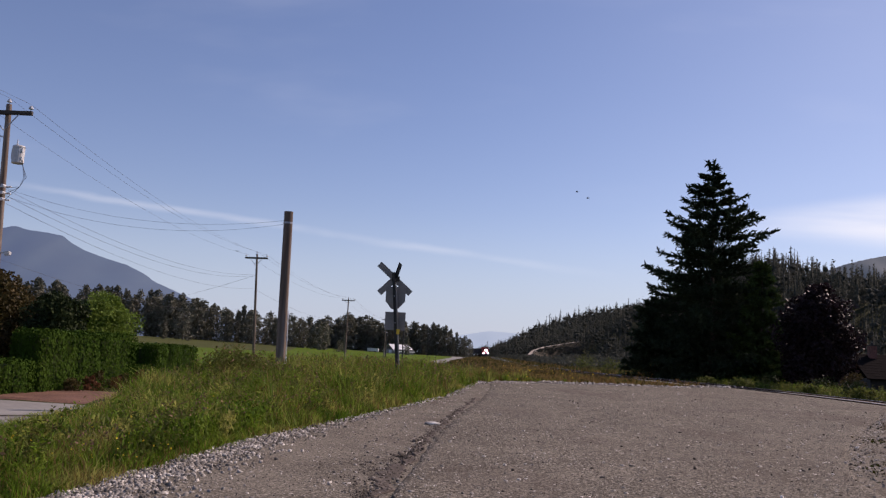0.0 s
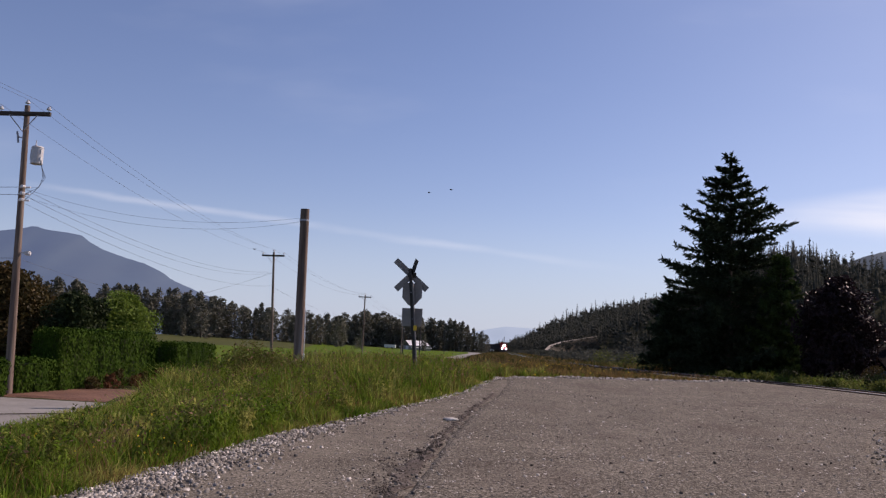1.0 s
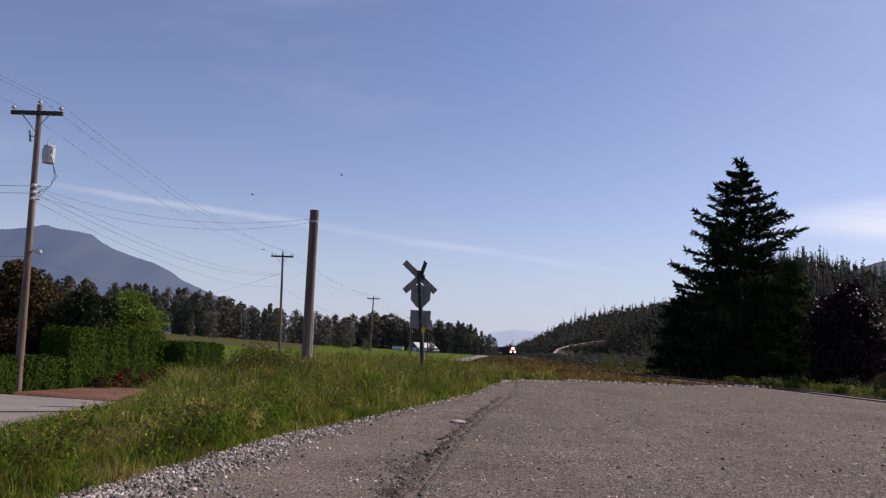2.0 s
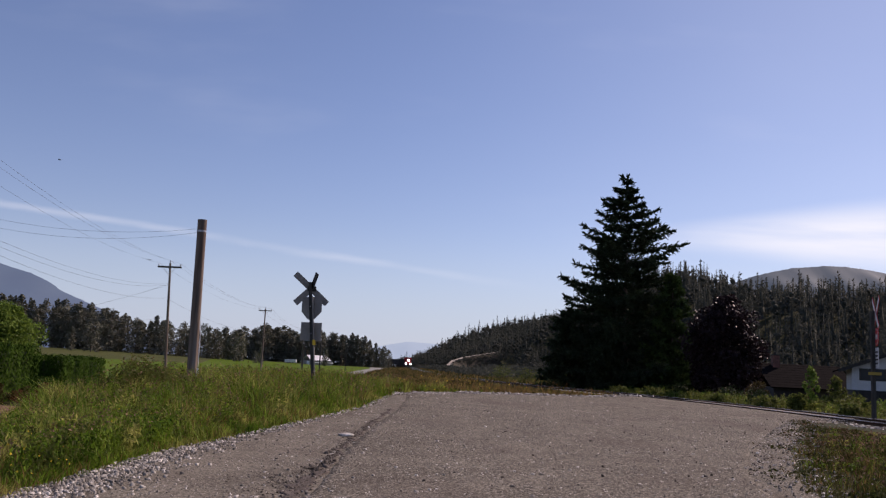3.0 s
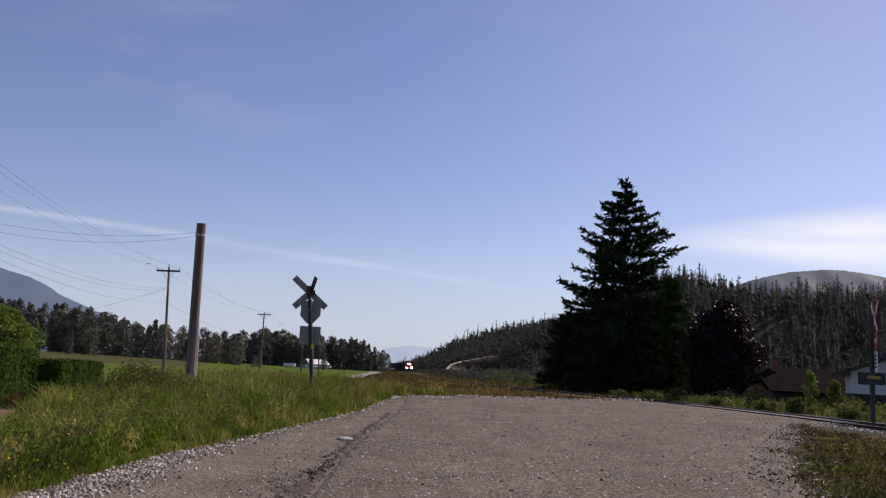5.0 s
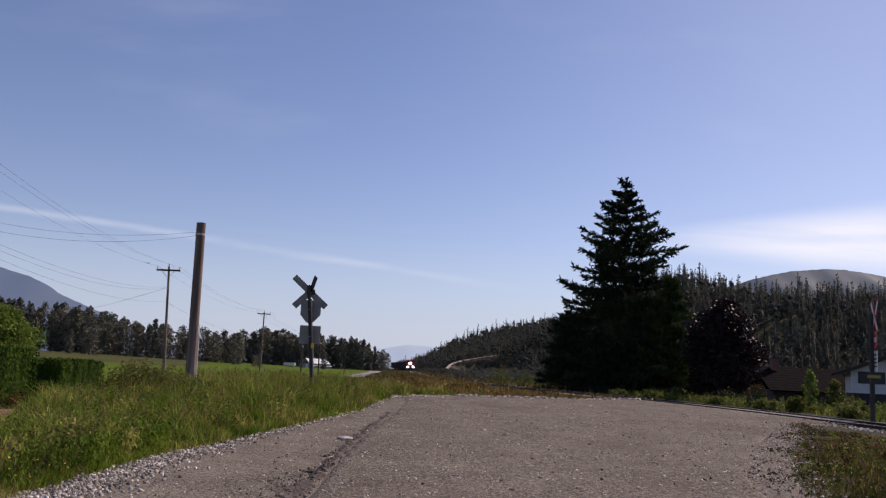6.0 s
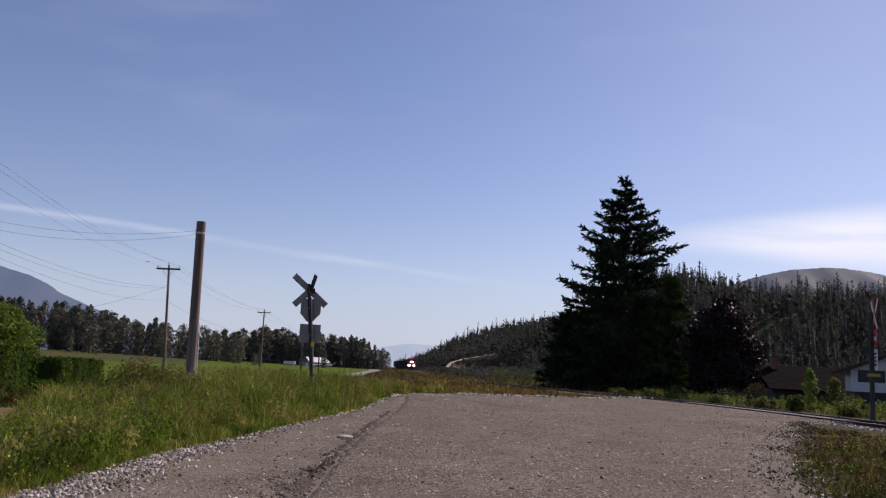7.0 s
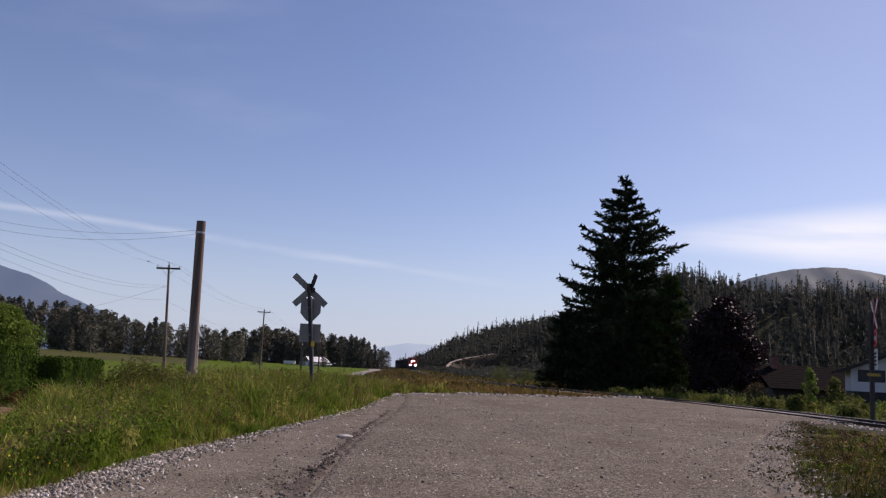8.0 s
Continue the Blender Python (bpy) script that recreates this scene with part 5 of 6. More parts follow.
# ---- train ----
def bogie(t, y):
    b = part("bogie", box(box(bmesh.new(), -0.95, y, 0.62, 0.16, 2.9, 0.4, 0.03), 0.95, y, 0.62, 0.16, 2.9, 0.4, 0.03), M_DARKPOST, t)
    for k in (-0.95, 0.95):
        for s in (-1, 1):
            part("wheel", cyl(bmesh.new(), (s * 0.7, y + k, 0.48), (s * 0.82, y + k, 0.48), 0.48, seg=16), M_RAIL, b)


def locomotive():
    """Wide-nosed freight engine; its front looks along -y, the origin under the nose."""
    t = empty("locomotive", pose(0, 0, 0), "dark red freight locomotive with three bright headlights lit", "locomotive")
    part("frame", box(bmesh.new(), 0, 10.2, 1.35, 3.0, 20.4, 0.35, 0.03), M_DARKPOST, t)
    part("nose", box(bmesh.new(), 0, 1.9, 2.3, 2.0, 2.0, 1.6, 0.15), M_LOCO, t)
    cab = part("cab", box(bmesh.new(), 0, 4.0, 3.05, 3.05, 2.3, 3.1, 0.15), M_LOCO, t)
    for s in (-1, 1):
        part("windscreen", box(bmesh.new(), s * 0.7, 2.83, 3.75, 0.95, 0.04, 0.62), M_GLASS, cab)
    part("number_board", box(bmesh.new(), 0, 2.83, 4.3, 1.1, 0.04, 0.26), M_SIGNBACK, cab)
    part("hood", box(bmesh.new(), 0, 12.2, 2.95, 2.1, 14.0, 2.7, 0.2), M_LOCO, t)
    part("radiator", box(bmesh.new(), 0, 17.2, 4.1, 3.0, 3.4, 0.7, 0.1), M_LOCO, t)
    part("exhaust", box(bmesh.new(), 0, 9.5, 4.4, 0.5, 0.9, 0.3, 0.04), M_DARKPOST, t)
    part("fuel_tank", box(bmesh.new(), 0, 10.2, 0.75, 2.6, 5.0, 0.9, 0.1), M_DARKPOST, t)
    bm = bmesh.new()
    vs = [bm.verts.new(p) for p in ((-1.45, 0.5, 1.15), (1.45, 0.5, 1.15), (1.3, 0.15, 0.15), (-1.3, 0.15, 0.15), (0, 0.05, 1.1), (0, -0.3, 0.15))]
    for f in ((0, 4, 5, 3), (4, 1, 2, 5), (0, 1, 4), (3, 5, 2), (0, 3, 2, 1)):
        bm.faces.new([vs[i] for i in f])
    part("plough", bm, M_DARKPOST, t)
    part("pilot", box(bmesh.new(), 0, 0.6, 1.2, 3.0, 0.3, 0.5, 0.03), M_LOCO, t)
    part("coupler", box(bmesh.new(), 0, 0.1, 0.9, 0.3, 0.8, 0.3, 0.04), M_RAIL, t)
    for s in (-1, 1):
        h = part("handrail", cyl(cyl(bmesh.new(), (s * 1.4, 0.6, 1.5), (s * 1.4, 0.6, 2.5), 0.03, seg=6), (s * 1.4, 0.6, 2.5), (s * 1.4, 2.8, 2.5), 0.03, seg=6), M_SIGNWHITE, t)
        lamp = part("ditch_light", cyl(bmesh.new(), (s * 0.95, 0.35, 1.62), (s * 0.95, 0.6, 1.62), 0.40, seg=14), M_DARKPOST, t, "lit ditch light")
        part("lens", cyl(bmesh.new(), (s * 0.95, 0.31, 1.62), (s * 0.95, 0.35, 1.62), 0.34, seg=14), M_LAMP, lamp)
    lamp = part("headlight", box(bmesh.new(), 0, 0.86, 3.2, 1.1, 0.2, 0.7, 0.05), M_DARKPOST, t, "lit headlight")
    for s in (-1, 1):
        part("lens", cyl(bmesh.new(), (s * 0.28, 0.72, 3.2), (s * 0.28, 0.76, 3.2), 0.28, seg=14), M_LAMP, lamp)
    bogie(t, 3.6)
    bogie(t, 16.8)
    return t


def boxcar():
    """A ribbed freight wagon; front at the origin, body along +y."""
    t = empty("freight_wagon", pose(0, 0, 0), "dark ribbed freight wagon coupled behind the locomotive", "wagon", "wagons of the train")
    body = part("body", box(bmesh.new(), 0, 8.0, 2.7, 2.9, 15.2, 3.0, 0.06), M_WAGON, t)
    for s in (-1, 1):
        for k in range(9):
            part("rib", box(bmesh.new(), s * 1.48, 0.9 + k * 1.77, 2.7, 0.08, 0.1, 2.9), M_WAGON, body)
        part("door", box(bmesh.new(), s * 1.49, 8.0, 2.6, 0.07, 2.6, 2.7), M_WAGON, t)
    part("roof", box(bmesh.new(), 0, 8.0, 4.25, 3.0, 15.4, 0.14, 0.05), M_SIGNBACK, t)
    part("walkway", box(bmesh.new(), 0, 8.0, 4.36, 0.6, 15.0, 0.06), M_STEEL, t)
    part("sill", box(bmesh.new(), 0, 8.0, 1.1, 2.4, 15.6, 0.25), M_DARKPOST, t)
    part("coupler", box(bmesh.new(), 0, 0.0, 0.9, 0.25, 0.6, 0.25), M_RAIL, t)
    bogie(t, 2.4)
    bogie(t, 13.6)
    return t


engine = locomotive()
wagons = [boxcar()]
for _k in range(8):
    wagons.append(copy_thing(wagons[0], pose(0, 0, 0)))


# ---- birds ----
def bird(label):
    t = empty("bird", pose(0, 0, 0), label, "bird", "birds in flight")
    bm = bmesh.new()
    g = bmesh.ops.create_icosphere(bm, subdivisions=2, radius=0.05)
    bmesh.ops.scale(bm, vec=(1.7, 0.8, 0.75), verts=g["verts"])
    body = part("body", bm, M_DARKPOST, t)
    for s in (-1, 1):
        bm = bmesh.new()
        pts = [(0.04, s * 0.02, 0.01), (0.035, s * 0.1, 0.045), (-0.05, s * 0.2, 0.03), (-0.02, s * 0.1, 0.035), (-0.04, s * 0.02, 0.01)]
        top = [bm.verts.new(p) for p in pts]
        low = [bm.verts.new((x, y, z - 0.008)) for x, y, z in pts]
        bm.faces.new(top)
        bm.faces.new(low[::-1])
        for i in range(5):
            j = (i + 1) % 5
            bm.faces.new((top[i], low[i], low[j], top[j]))
        part("wing", bm, M_DARKPOST, t)
    part("tail", box(bmesh.new(), -0.11, 0, 0, 0.08, 0.04, 0.01), M_DARKPOST, t)
    return t


bird_a = bird("small dark bird gliding high over the crossing")
bird_b = bird("small dark bird following another over the crossing")
bird_c = bird("small dark bird sitting on an overhead wire")
bird_c.matrix_basis = pose(-21.4, 60.3, 7.55, 0, 0, 80)


# ---- stones, dirt and clods ----
def stones(P, S, rng, squash=0.6):
    """Joined angular pebbles: eight-cornered lumps with random corners."""
    n = len(P)
    S = np.minimum(S, 1.9 * np.median(S))
    base = np.array([(-1, -1, -1), (1, -1, -1), (1, 1, -1), (-1, 1, -1), (-0.7, -0.7, 1), (0.7, -0.7, 1), (0.7, 0.7, 1), (-0.7, 0.7, 1)], float) * 0.5
    V = base[None] * rng.uniform(0.4, 1.45, (n, 8, 3)) * np.stack([rng.uniform(0.9, 1.5, n), rng.uniform(0.65, 1.0, n), rng.uniform(0.7, 1.3, n)], -1)[:, None, :]
    V[:, :, 2] *= squash
    a = rng.uniform(0, 6.28, n)
    c, s = np.cos(a), np.sin(a)
    x = V[:, :, 0] * c[:, None] - V[:, :, 1] * s[:, None]
    y = V[:, :, 0] * s[:, None] + V[:, :, 1] * c[:, None]
    V = np.stack([x, y, V[:, :, 2]], -1) * S[:, None, None] + P[:, None, :]
    F = np.array([(4, 5, 6, 7), (0, 1, 5, 4), (1, 2, 6, 5), (2, 3, 7, 6), (3, 0, 4, 7)])
    return V.reshape(-1, 3), (np.arange(n)[:, None, None] * 8 + F[None]).reshape(-1, 4)


def on_land(x, y, lift):
    return np.stack([x, y, height(x, y) + lift], -1)


def patchy(x, y, s, ph):
    return 0.5 + 0.25 * (np.sin(x * s + ph) * np.cos(y * s * 0.8 + 1.7 * ph) + np.sin(x * s * 2.3 + y * s * 1.1 + ph))


def scatter_stones():
    rng = np.random.default_rng(3)
    pale, dark = Pile(), Pile()
    # thick band along the grass edge
    n = 9000
    y = 6 + 26 * rng.random(n) ** 2.0
    x = verge_edge(y) + np.abs(rng.normal(0, 1, n)) * np.interp(y, [6, 10, 20, 32], [0.46, 0.32, 0.09, 0.08]) - 0.2 + 0.12 * rng.random(n)
    keep = (y < 13) | (rng.random(n) < 0.4)
    x, y = x[keep], y[keep]
    pale.add(*stones(on_land(x, y, 0.04), rng.lognormal(-3.8, 0.5, len(x)), rng, 0.6))
    # thin scatter over the shoulder and the asphalt
    n = 5200
    y = 6 + 38 * rng.random(n) ** 1.4
    l, r = verge_edge(np.minimum(y, 31)), asphalt_right(y) + 1.0
    x = l + (r - l) * rng.random(n) ** 1.25
    ok = x > asphalt_left(y) - 0.8
    shoulder = x < asphalt_left(y)
    ok &= shoulder | (rng.random(n) < 0.45)
    P = on_land(x, y, np.where(shoulder, 0.035, 0.066))[ok]
    pale.add(*stones(P, rng.lognormal(-3.75, 0.45, len(P)), rng, 0.42))
    # fine chips strewn over shoulder and asphalt
    for pile, n, size in ((pale, 9000, -4.4), (dark, 1800, -4.5)):
        y = 6.5 + 22 * rng.random(n) ** 1.3
        l, r = verge_edge(y), asphalt_right(y) + 0.7
        x = l + (r - l) * rng.random(n)
        P = on_land(x, y, np.where(x < asphalt_left(y), 0.034, 0.062))
        pile.add(*stones(P, rng.lognormal(size, 0.4, n), rng, 0.45))
    # pale edge where the apron ends in dry grass
    n = 4200
    y = rng.uniform(31.5, 46.5, n)
    x = asphalt_left(y) - 0.25 + rng.normal(0, 0.4, n)
    pale.add(*stones(on_land(x, y, 0.05), rng.lognormal(-3.2, 0.45, n), rng, 0.7))
    # larger stones heaped where the apron meets the track
    n = 750
    y = rng.uniform(37, 47, n)
    x = asphalt_left(y) - 0.2 + rng.normal(0, 0.3, n)
    pale.add(*stones(on_land(x, y, 0.07), rng.lognormal(-2.65, 0.35, n), rng, 1.0))
    # loose stones by the broken edge of the asphalt on the sunny side
    n = 2400
    y = rng.uniform(8, 29, n)
    x = asphalt_right(y) + rng.normal(0.15, 0.6, n)
    P = on_land(x, y, 0.05)
    half = rng.random(n) < 0.72
    pale.add(*stones(P[half], rng.lognormal(-3.85, 0.45, half.sum()), rng))
    dark.add(*stones(P[~half], rng.lognormal(-3.75, 0.5, (~half).sum()), rng))
    # dark clods along the crumbling lip and over the road
    n = 1300
    y = 7.0 + 12 * rng.random(n) ** 1.6
    x = asphalt_left(y) - 0.05 + rng.normal(0, 0.05, n) - 0.55 * rng.random(n) ** 2 * np.exp(-((y - 9.3) / 1.3) ** 2)
    dark.add(*stones(on_land(x, y, 0.04), rng.lognormal(-4.35, 0.45, n), rng))
    n = 7000
    y = rng.normal(9.2, 1.5, n)
    x = asphalt_left(y) - 0.02 - np.abs(rng.normal(0, 1, n)) * (0.04 + 0.42 * np.exp(-((y - 8.9) / 1.3) ** 2))
    k = patchy(x, y, 6.0, 1.3) > 0.42
    dark.add(*stones(on_land(x, y, 0.036)[k], rng.lognormal(-4.95, 0.4, k.sum()), rng, 0.25))
    n = 44
    y = rng.normal(10.9, 0.6, n)
    x = asphalt_left(y) - 0.10 + rng.normal(0, 0.06, n)
    dark.add(*stones(on_land(x, y, 0.045), rng.lognormal(-3.1, 0.35, n), rng, 0.5))
    n = 100
    y = 8 + 22 * rng.random(n)
    l, r = asphalt_left(y), asphalt_right(y)
    x = l + (r - l) * rng.random(n) ** 0.7
    dark.add(*stones(on_land(x, y, 0.07), rng.lognormal(-3.6, 0.45, n), rng))
    # ballast beside the rails
    n = 6000
    y = rng.uniform(20, 60, n)
    off = np.where(rng.random(n) < 0.5, -1, 1) * rng.uniform(0.95, 2.3, n)
    ok = ~((off < 0) & (y > 29) & (y < 45))
    P = np.stack([track(y) + off, y, -0.115 - np.maximum(np.abs(off) - 1.75, 0) * 0.45], -1)[ok]
    pale.add(*stones(P, rng.lognormal(-2.75, 0.3, len(P)), rng))
    a = part("loose_gravel", pale.mesh("loose_gravel", M_STONE), None)
    tagged(a, "loose pale grey gravel stones along road and track", "gravel", kind="stuff")
    b = part("dark_clods", dark.mesh("dark_clods", M_DARKSTONE), None)
    tagged(b, "dark broken asphalt bits and dirt clods", "rubble", kind="stuff")


scatter_stones()
sheet("dirt_strip", lambda y: asphalt_left(y) - 0.07 - 0.2 * math.exp(-((y - 9.2) / 1.1) ** 2) - 0.04 * math.sin(y * 7.7) * math.sin(y * 2.9) - 0.05 * math.sin(y * 17.3), lambda y: asphalt_left(y) + 0.02 + 0.03 * math.sin(y * 9.3), 6.0, 23.0, 8, 170, 0.040, M_DIRT, "dark dirt worn along the asphalt's broken edge")

pebble_bm = bmesh.new()
bmesh.ops.create_icosphere(pebble_bm, subdivisions=2, radius=0.1)
bmesh.ops.scale(pebble_bm, vec=(1.5, 0.9, 0.4), verts=pebble_bm.verts)
for v in pebble_bm.verts:
    v.co *= 1 + 0.15 * noise.noise(v.co * 9)
tagged(part("flat_stone", pebble_bm, M_STONE, at=pose(-1.62, 14.9, hz(-1.62, 14.9) + 0.05)), "flat pale pinkish stone on the gravel shoulder", "stone")


# ---- grass and weeds ----
def blades(x, y, h, w, rng, lean=0.35, lift=0.0):
    n = len(x)
    base = on_land(x, y, lift - 0.03)
    a = rng.uniform(0, 6.28, n)
    side = np.stack([np.cos(a), np.sin(a), np.zeros(n)], -1) * (w * 0.5)[:, None]
    b = rng.uniform(0, 6.28, n)
    d = np.stack([np.cos(b), np.sin(b), np.zeros(n)], -1) * (h * np.abs(rng.normal(0, lean, n)))[:, None]
    up = np.zeros((n, 3))
    up[:, 2] = h
    mid = base + up * 0.55 + d * 0.35
    tip = base + up * (1 - 0.12 * rng.random((n, 1))) + d * 1.15
    V = np.stack([base - side, base + side, mid + side * 0.75, mid - side * 0.75, tip], 1)
    q = np.arange(n)[:, None] * 5
    return V.reshape(-1, 3), q + np.array([[0, 1, 2, 3]]), q + np.array([[3, 2, 4]])


def add_blades(pile, *args, **kw):
    V, F4, F3 = blades(*args, **kw)
    pile.F.setdefault(4, []).append(F4.astype(np.int32) + pile.n)
    pile.F.setdefault(3, []).append(F3.astype(np.int32) + pile.n)
    pile.V.append(V.astype(np.float32))
    pile.n += len(V)


def left_points(rng, n, y0, y1, power, margin=0.0):
    y = y0 + (y1 - y0) * rng.random(n) ** power
    r = np.where(y < 31.7, verge_edge(np.minimum(y, 31.7)), asphalt_left(y) - 0.6) - margin
    l = crest(y) - np.where(y < 20, 0.9, 2.2)
    x = l + (r - l) * rng.random(n)
    return x, y


def build_grass():
    rng = np.random.default_rng(17)
    green, dry, seed, flower, weed, rank = Pile(), Pile(), Pile(), Pile(), Pile(), Pile()
    # a low sward, and tufts of longer blades that splay from one root
    x, y = left_points(rng, 50000, 5.0, 40, 1.5)
    tx, ty = left_points(rng, 3200, 5.0, 38, 1.35, 0.15)
    size = rng.uniform(0.5, 1.25, len(tx)) * (0.6 + 0.7 * patchy(tx, ty, 1.1, 0.4))
    i = np.repeat(np.arange(len(tx)), 26)
    bx = tx[i] + rng.normal(0, 0.07, len(i)) * size[i]
    by = ty[i] + rng.normal(0, 0.07, len(i)) * size[i]
    tall = np.concatenate([np.full(len(x), 0.5), size[i]])
    tuft = np.concatenate([np.zeros(len(x), bool), np.ones(len(i), bool)])
    x, y = np.concatenate([x, bx]), np.concatenate([y, by])
    edge = np.clip((np.where(y < 31.7, verge_edge(y), asphalt_left(y)) - x) / 1.1, 0.12, 1)
    h = (0.07 + (0.42 + 0.2 * sm((y - 12) / 8)) * tall * rng.random(len(x)) ** 0.6) * (0.35 + 0.65 * edge) * np.where((x < crest(y) + 0.6) & (y < 17), 0.85, 1)
    w = 0.006 + 0.0007 * y + 0.004 * rng.random(len(x))
    d = rng.random(len(x)) < 0.08 + 0.16 * patchy(x, y, 0.9, 2.0)
    for pile, k, f in ((green, ~d & ~tuft, 0.4), (green, ~d & tuft, 0.55), (dry, d, 0.45)):
        add_blades(pile, x[k], y[k], h[k], w[k], rng, lean=f)
    # tall stalks with brown heads
    x, y = left_points(rng, 2400, 6.5, 36, 1.1, 0.5)
    k = patchy(x, y, 0.8, 1.0) > 0.42
    x, y = x[k], y[k]
    h = (rng.uniform(0.3, 0.5, len(x)) + 0.25 * sm((y - 12) / 8) * rng.random(len(x))) * np.where((x < crest(y) + 1.0) & (y < 17), 0.6, 1)
    add_blades(dry, x, y, h, 0.004 + 0.0004 * y, rng, lean=0.18)
    P = on_land(x, y, 0)
    P[:, 2] += h * 0.93
    for _ in range(2):
        seed.add(*leaf_cards(P + rng.normal(0, 0.03, P.shape) * np.array([1, 1, 1.8]), 0.02, rng))
    # weedy leafy humps with pinkish heads
    for q in range(60):
        cy = rng.uniform(8.5, 30)
        cx = crest(cy) + rng.uniform(-1.0 if cy > 15 else 0.0, 3.2)
        rad, hh = rng.uniform(0.3, 0.75), rng.uniform(0.25, 0.38) + 0.12 * rng.random()
        m = 170
        px, py = cx + rng.normal(0, rad * 0.5, m), cy + rng.normal(0, rad * 0.5, m)
        px = np.minimum(px, verge_edge(py) - 0.35)
        g = height(px, py)
        pz = g + hh * rng.random(m) ** 0.7
        (green if rng.random() < 0.75 else weed).add(*leaf_cards(np.stack([px, py, pz], -1), 0.04, rng, aspect=0.3, flat=-1.0))
        k = (pz - g > hh * 0.93) & (cy > 13)
        seed.add(*leaf_cards(np.stack([px, py, pz], -1)[k] + rng.normal(0, 0.05, (k.sum(), 3)), 0.022, rng))
    # leafy weed plants: a stem, long leaves set round it, and a brown head on some
    def weed_plants(x, y, h, leaf, pile, heads=0.5):
        n, k = len(x), 16
        g = on_land(x, y, 0)
        lean = rng.normal(0, 0.12, (n, 2))
        u = 0.12 + 0.88 * rng.random((n, k)) ** 0.8
        a = rng.uniform(0, 6.28, (n, k))
        root = np.stack([g[:, 0:1] + lean[:, 0:1] * h[:, None] * u, g[:, 1:2] + lean[:, 1:2] * h[:, None] * u, g[:, 2:3] + h[:, None] * u], -1)
        way = np.stack([np.cos(a), np.sin(a), rng.uniform(-0.1, 0.9, (n, k))], -1) * (leaf[:, None] * (1.25 - 0.7 * u) * rng.uniform(0.6, 1.3, (n, k)))[:, :, None]
        across = np.stack([-np.sin(a), np.cos(a), np.zeros((n, k))], -1) * (leaf[:, None] * 0.17)[:, :, None]
        mid = root + way * 0.5 + np.array([0, 0, 0.02])
        V = np.stack([root, mid + across, root + way, mid - across], 2).reshape(-1, 3)
        q = np.arange(n * k)[:, None] * 4
        pile.add(V, np.concatenate([q + np.array([[0, 1, 2]]), q + np.array([[0, 2, 3]])]))
        add_blades(pile, x, y, h, 0.006 + 0.0004 * y, rng, lean=0.1)
        top = root[np.arange(n), u.argmax(1)]
        k2 = rng.random(n) < heads
        for _ in range(3):
            seed.add(*leaf_cards(top[k2] + rng.normal(0, 0.03, (k2.sum(), 3)), 0.022, rng))

    x, y = left_points(rng, 2600, 7.0, 34, 1.0, 0.35)
    k = patchy(x, y, 1.7, 0.2) > 0.5
    x, y = x[k], y[k]
    w = rng.random(len(x)) < 0.6
    h = rng.uniform(0.25, 0.6, len(x)) * (1 + 0.3 * sm((y - 14) / 8)) * np.where((x < crest(y) + 1.0) & (y < 17), 0.65, 1)
    weed_plants(x[w], y[w], h[w], rng.uniform(0.05, 0.10, w.sum()), green, 0.06)
    weed_plants(x[~w], y[~w], h[~w], rng.uniform(0.04, 0.085, (~w).sum()), weed, 0.3)
    # a thicket of thistles by the stub pole
    n = 170
    x, y = -7.3 + rng.normal(0, 0.55, n), 20.8 + rng.normal(0, 0.6, n)
    weed_plants(x, y, rng.uniform(0.5, 1.05, n) * np.exp(-((x + 7.3) / 1.2) ** 2), rng.uniform(0.07, 0.13, n), weed, 0.9)
    # weeds on both flanks of the ballast, past the crossing
    n = 2000
    y = rng.uniform(32, 62, n)
    x = track(y) + 4.0 + 4.5 * rng.random(n)
    keep = patchy(x, y, 0.9, 0.5) > 0.45
    x, y, n = x[keep], y[keep], keep.sum()
    weed_plants(x, y, rng.uniform(0.12, 0.5, n) * (0.4 + 1.2 * patchy(x, y, 1.1, 2.2)), rng.uniform(0.08, 0.16, n), weed, 0.1)
    n = 350
    y = rng.uniform(34, 62, n)
    x = track(y) + 4.0 + 4.0 * rng.random(n)
    weed_plants(x, y, rng.uniform(0.15, 0.45, n), rng.uniform(0.09, 0.18, n), green, 0.0)
    # rank weeds on the sunny verge, thickening away from the asphalt
    n = 1000
    y = rng.uniform(8, 23, n)
    lo = asphalt_right(y) + 0.9
    x = lo + (track(y) - 3.2 - lo) * rng.random(n)
    keep = (x > lo) & (rng.random(n) < 0.25 + sm((x - lo) / 1.5))
    x, y, lo = x[keep], y[keep], lo[keep]
    h = (0.12 + 0.5 * sm((x - lo) / 1.8) * patchy(x, y, 1.2, 0.9)) * rng.uniform(0.6, 1.2, len(x)) * (1 - 0.82 * sm((y - 14) / 8))
    w = rng.random(len(x)) < 0.3
    weed_plants(x[w], y[w], h[w], rng.uniform(0.05, 0.1, w.sum()), green, 0.1)
    weed_plants(x[~w], y[~w], h[~w], rng.uniform(0.05, 0.1, (~w).sum()), rank, 0.5)
    # brown and rusty weeds standing in the dry strip between apron and track
    n = 2600
    y = rng.uniform(32.5, 72, n)
    r = np.where(y < 46.5, asphalt_left(y) - 0.8, track(y) - 6.0)
    x = r - 9.0 * rng.random(n) ** 1.4
    keep = (x > crest(y)) & (patchy(x, y, 1.0, 1.6) > 0.42)
    x, y, r = x[keep], y[keep], r[keep]
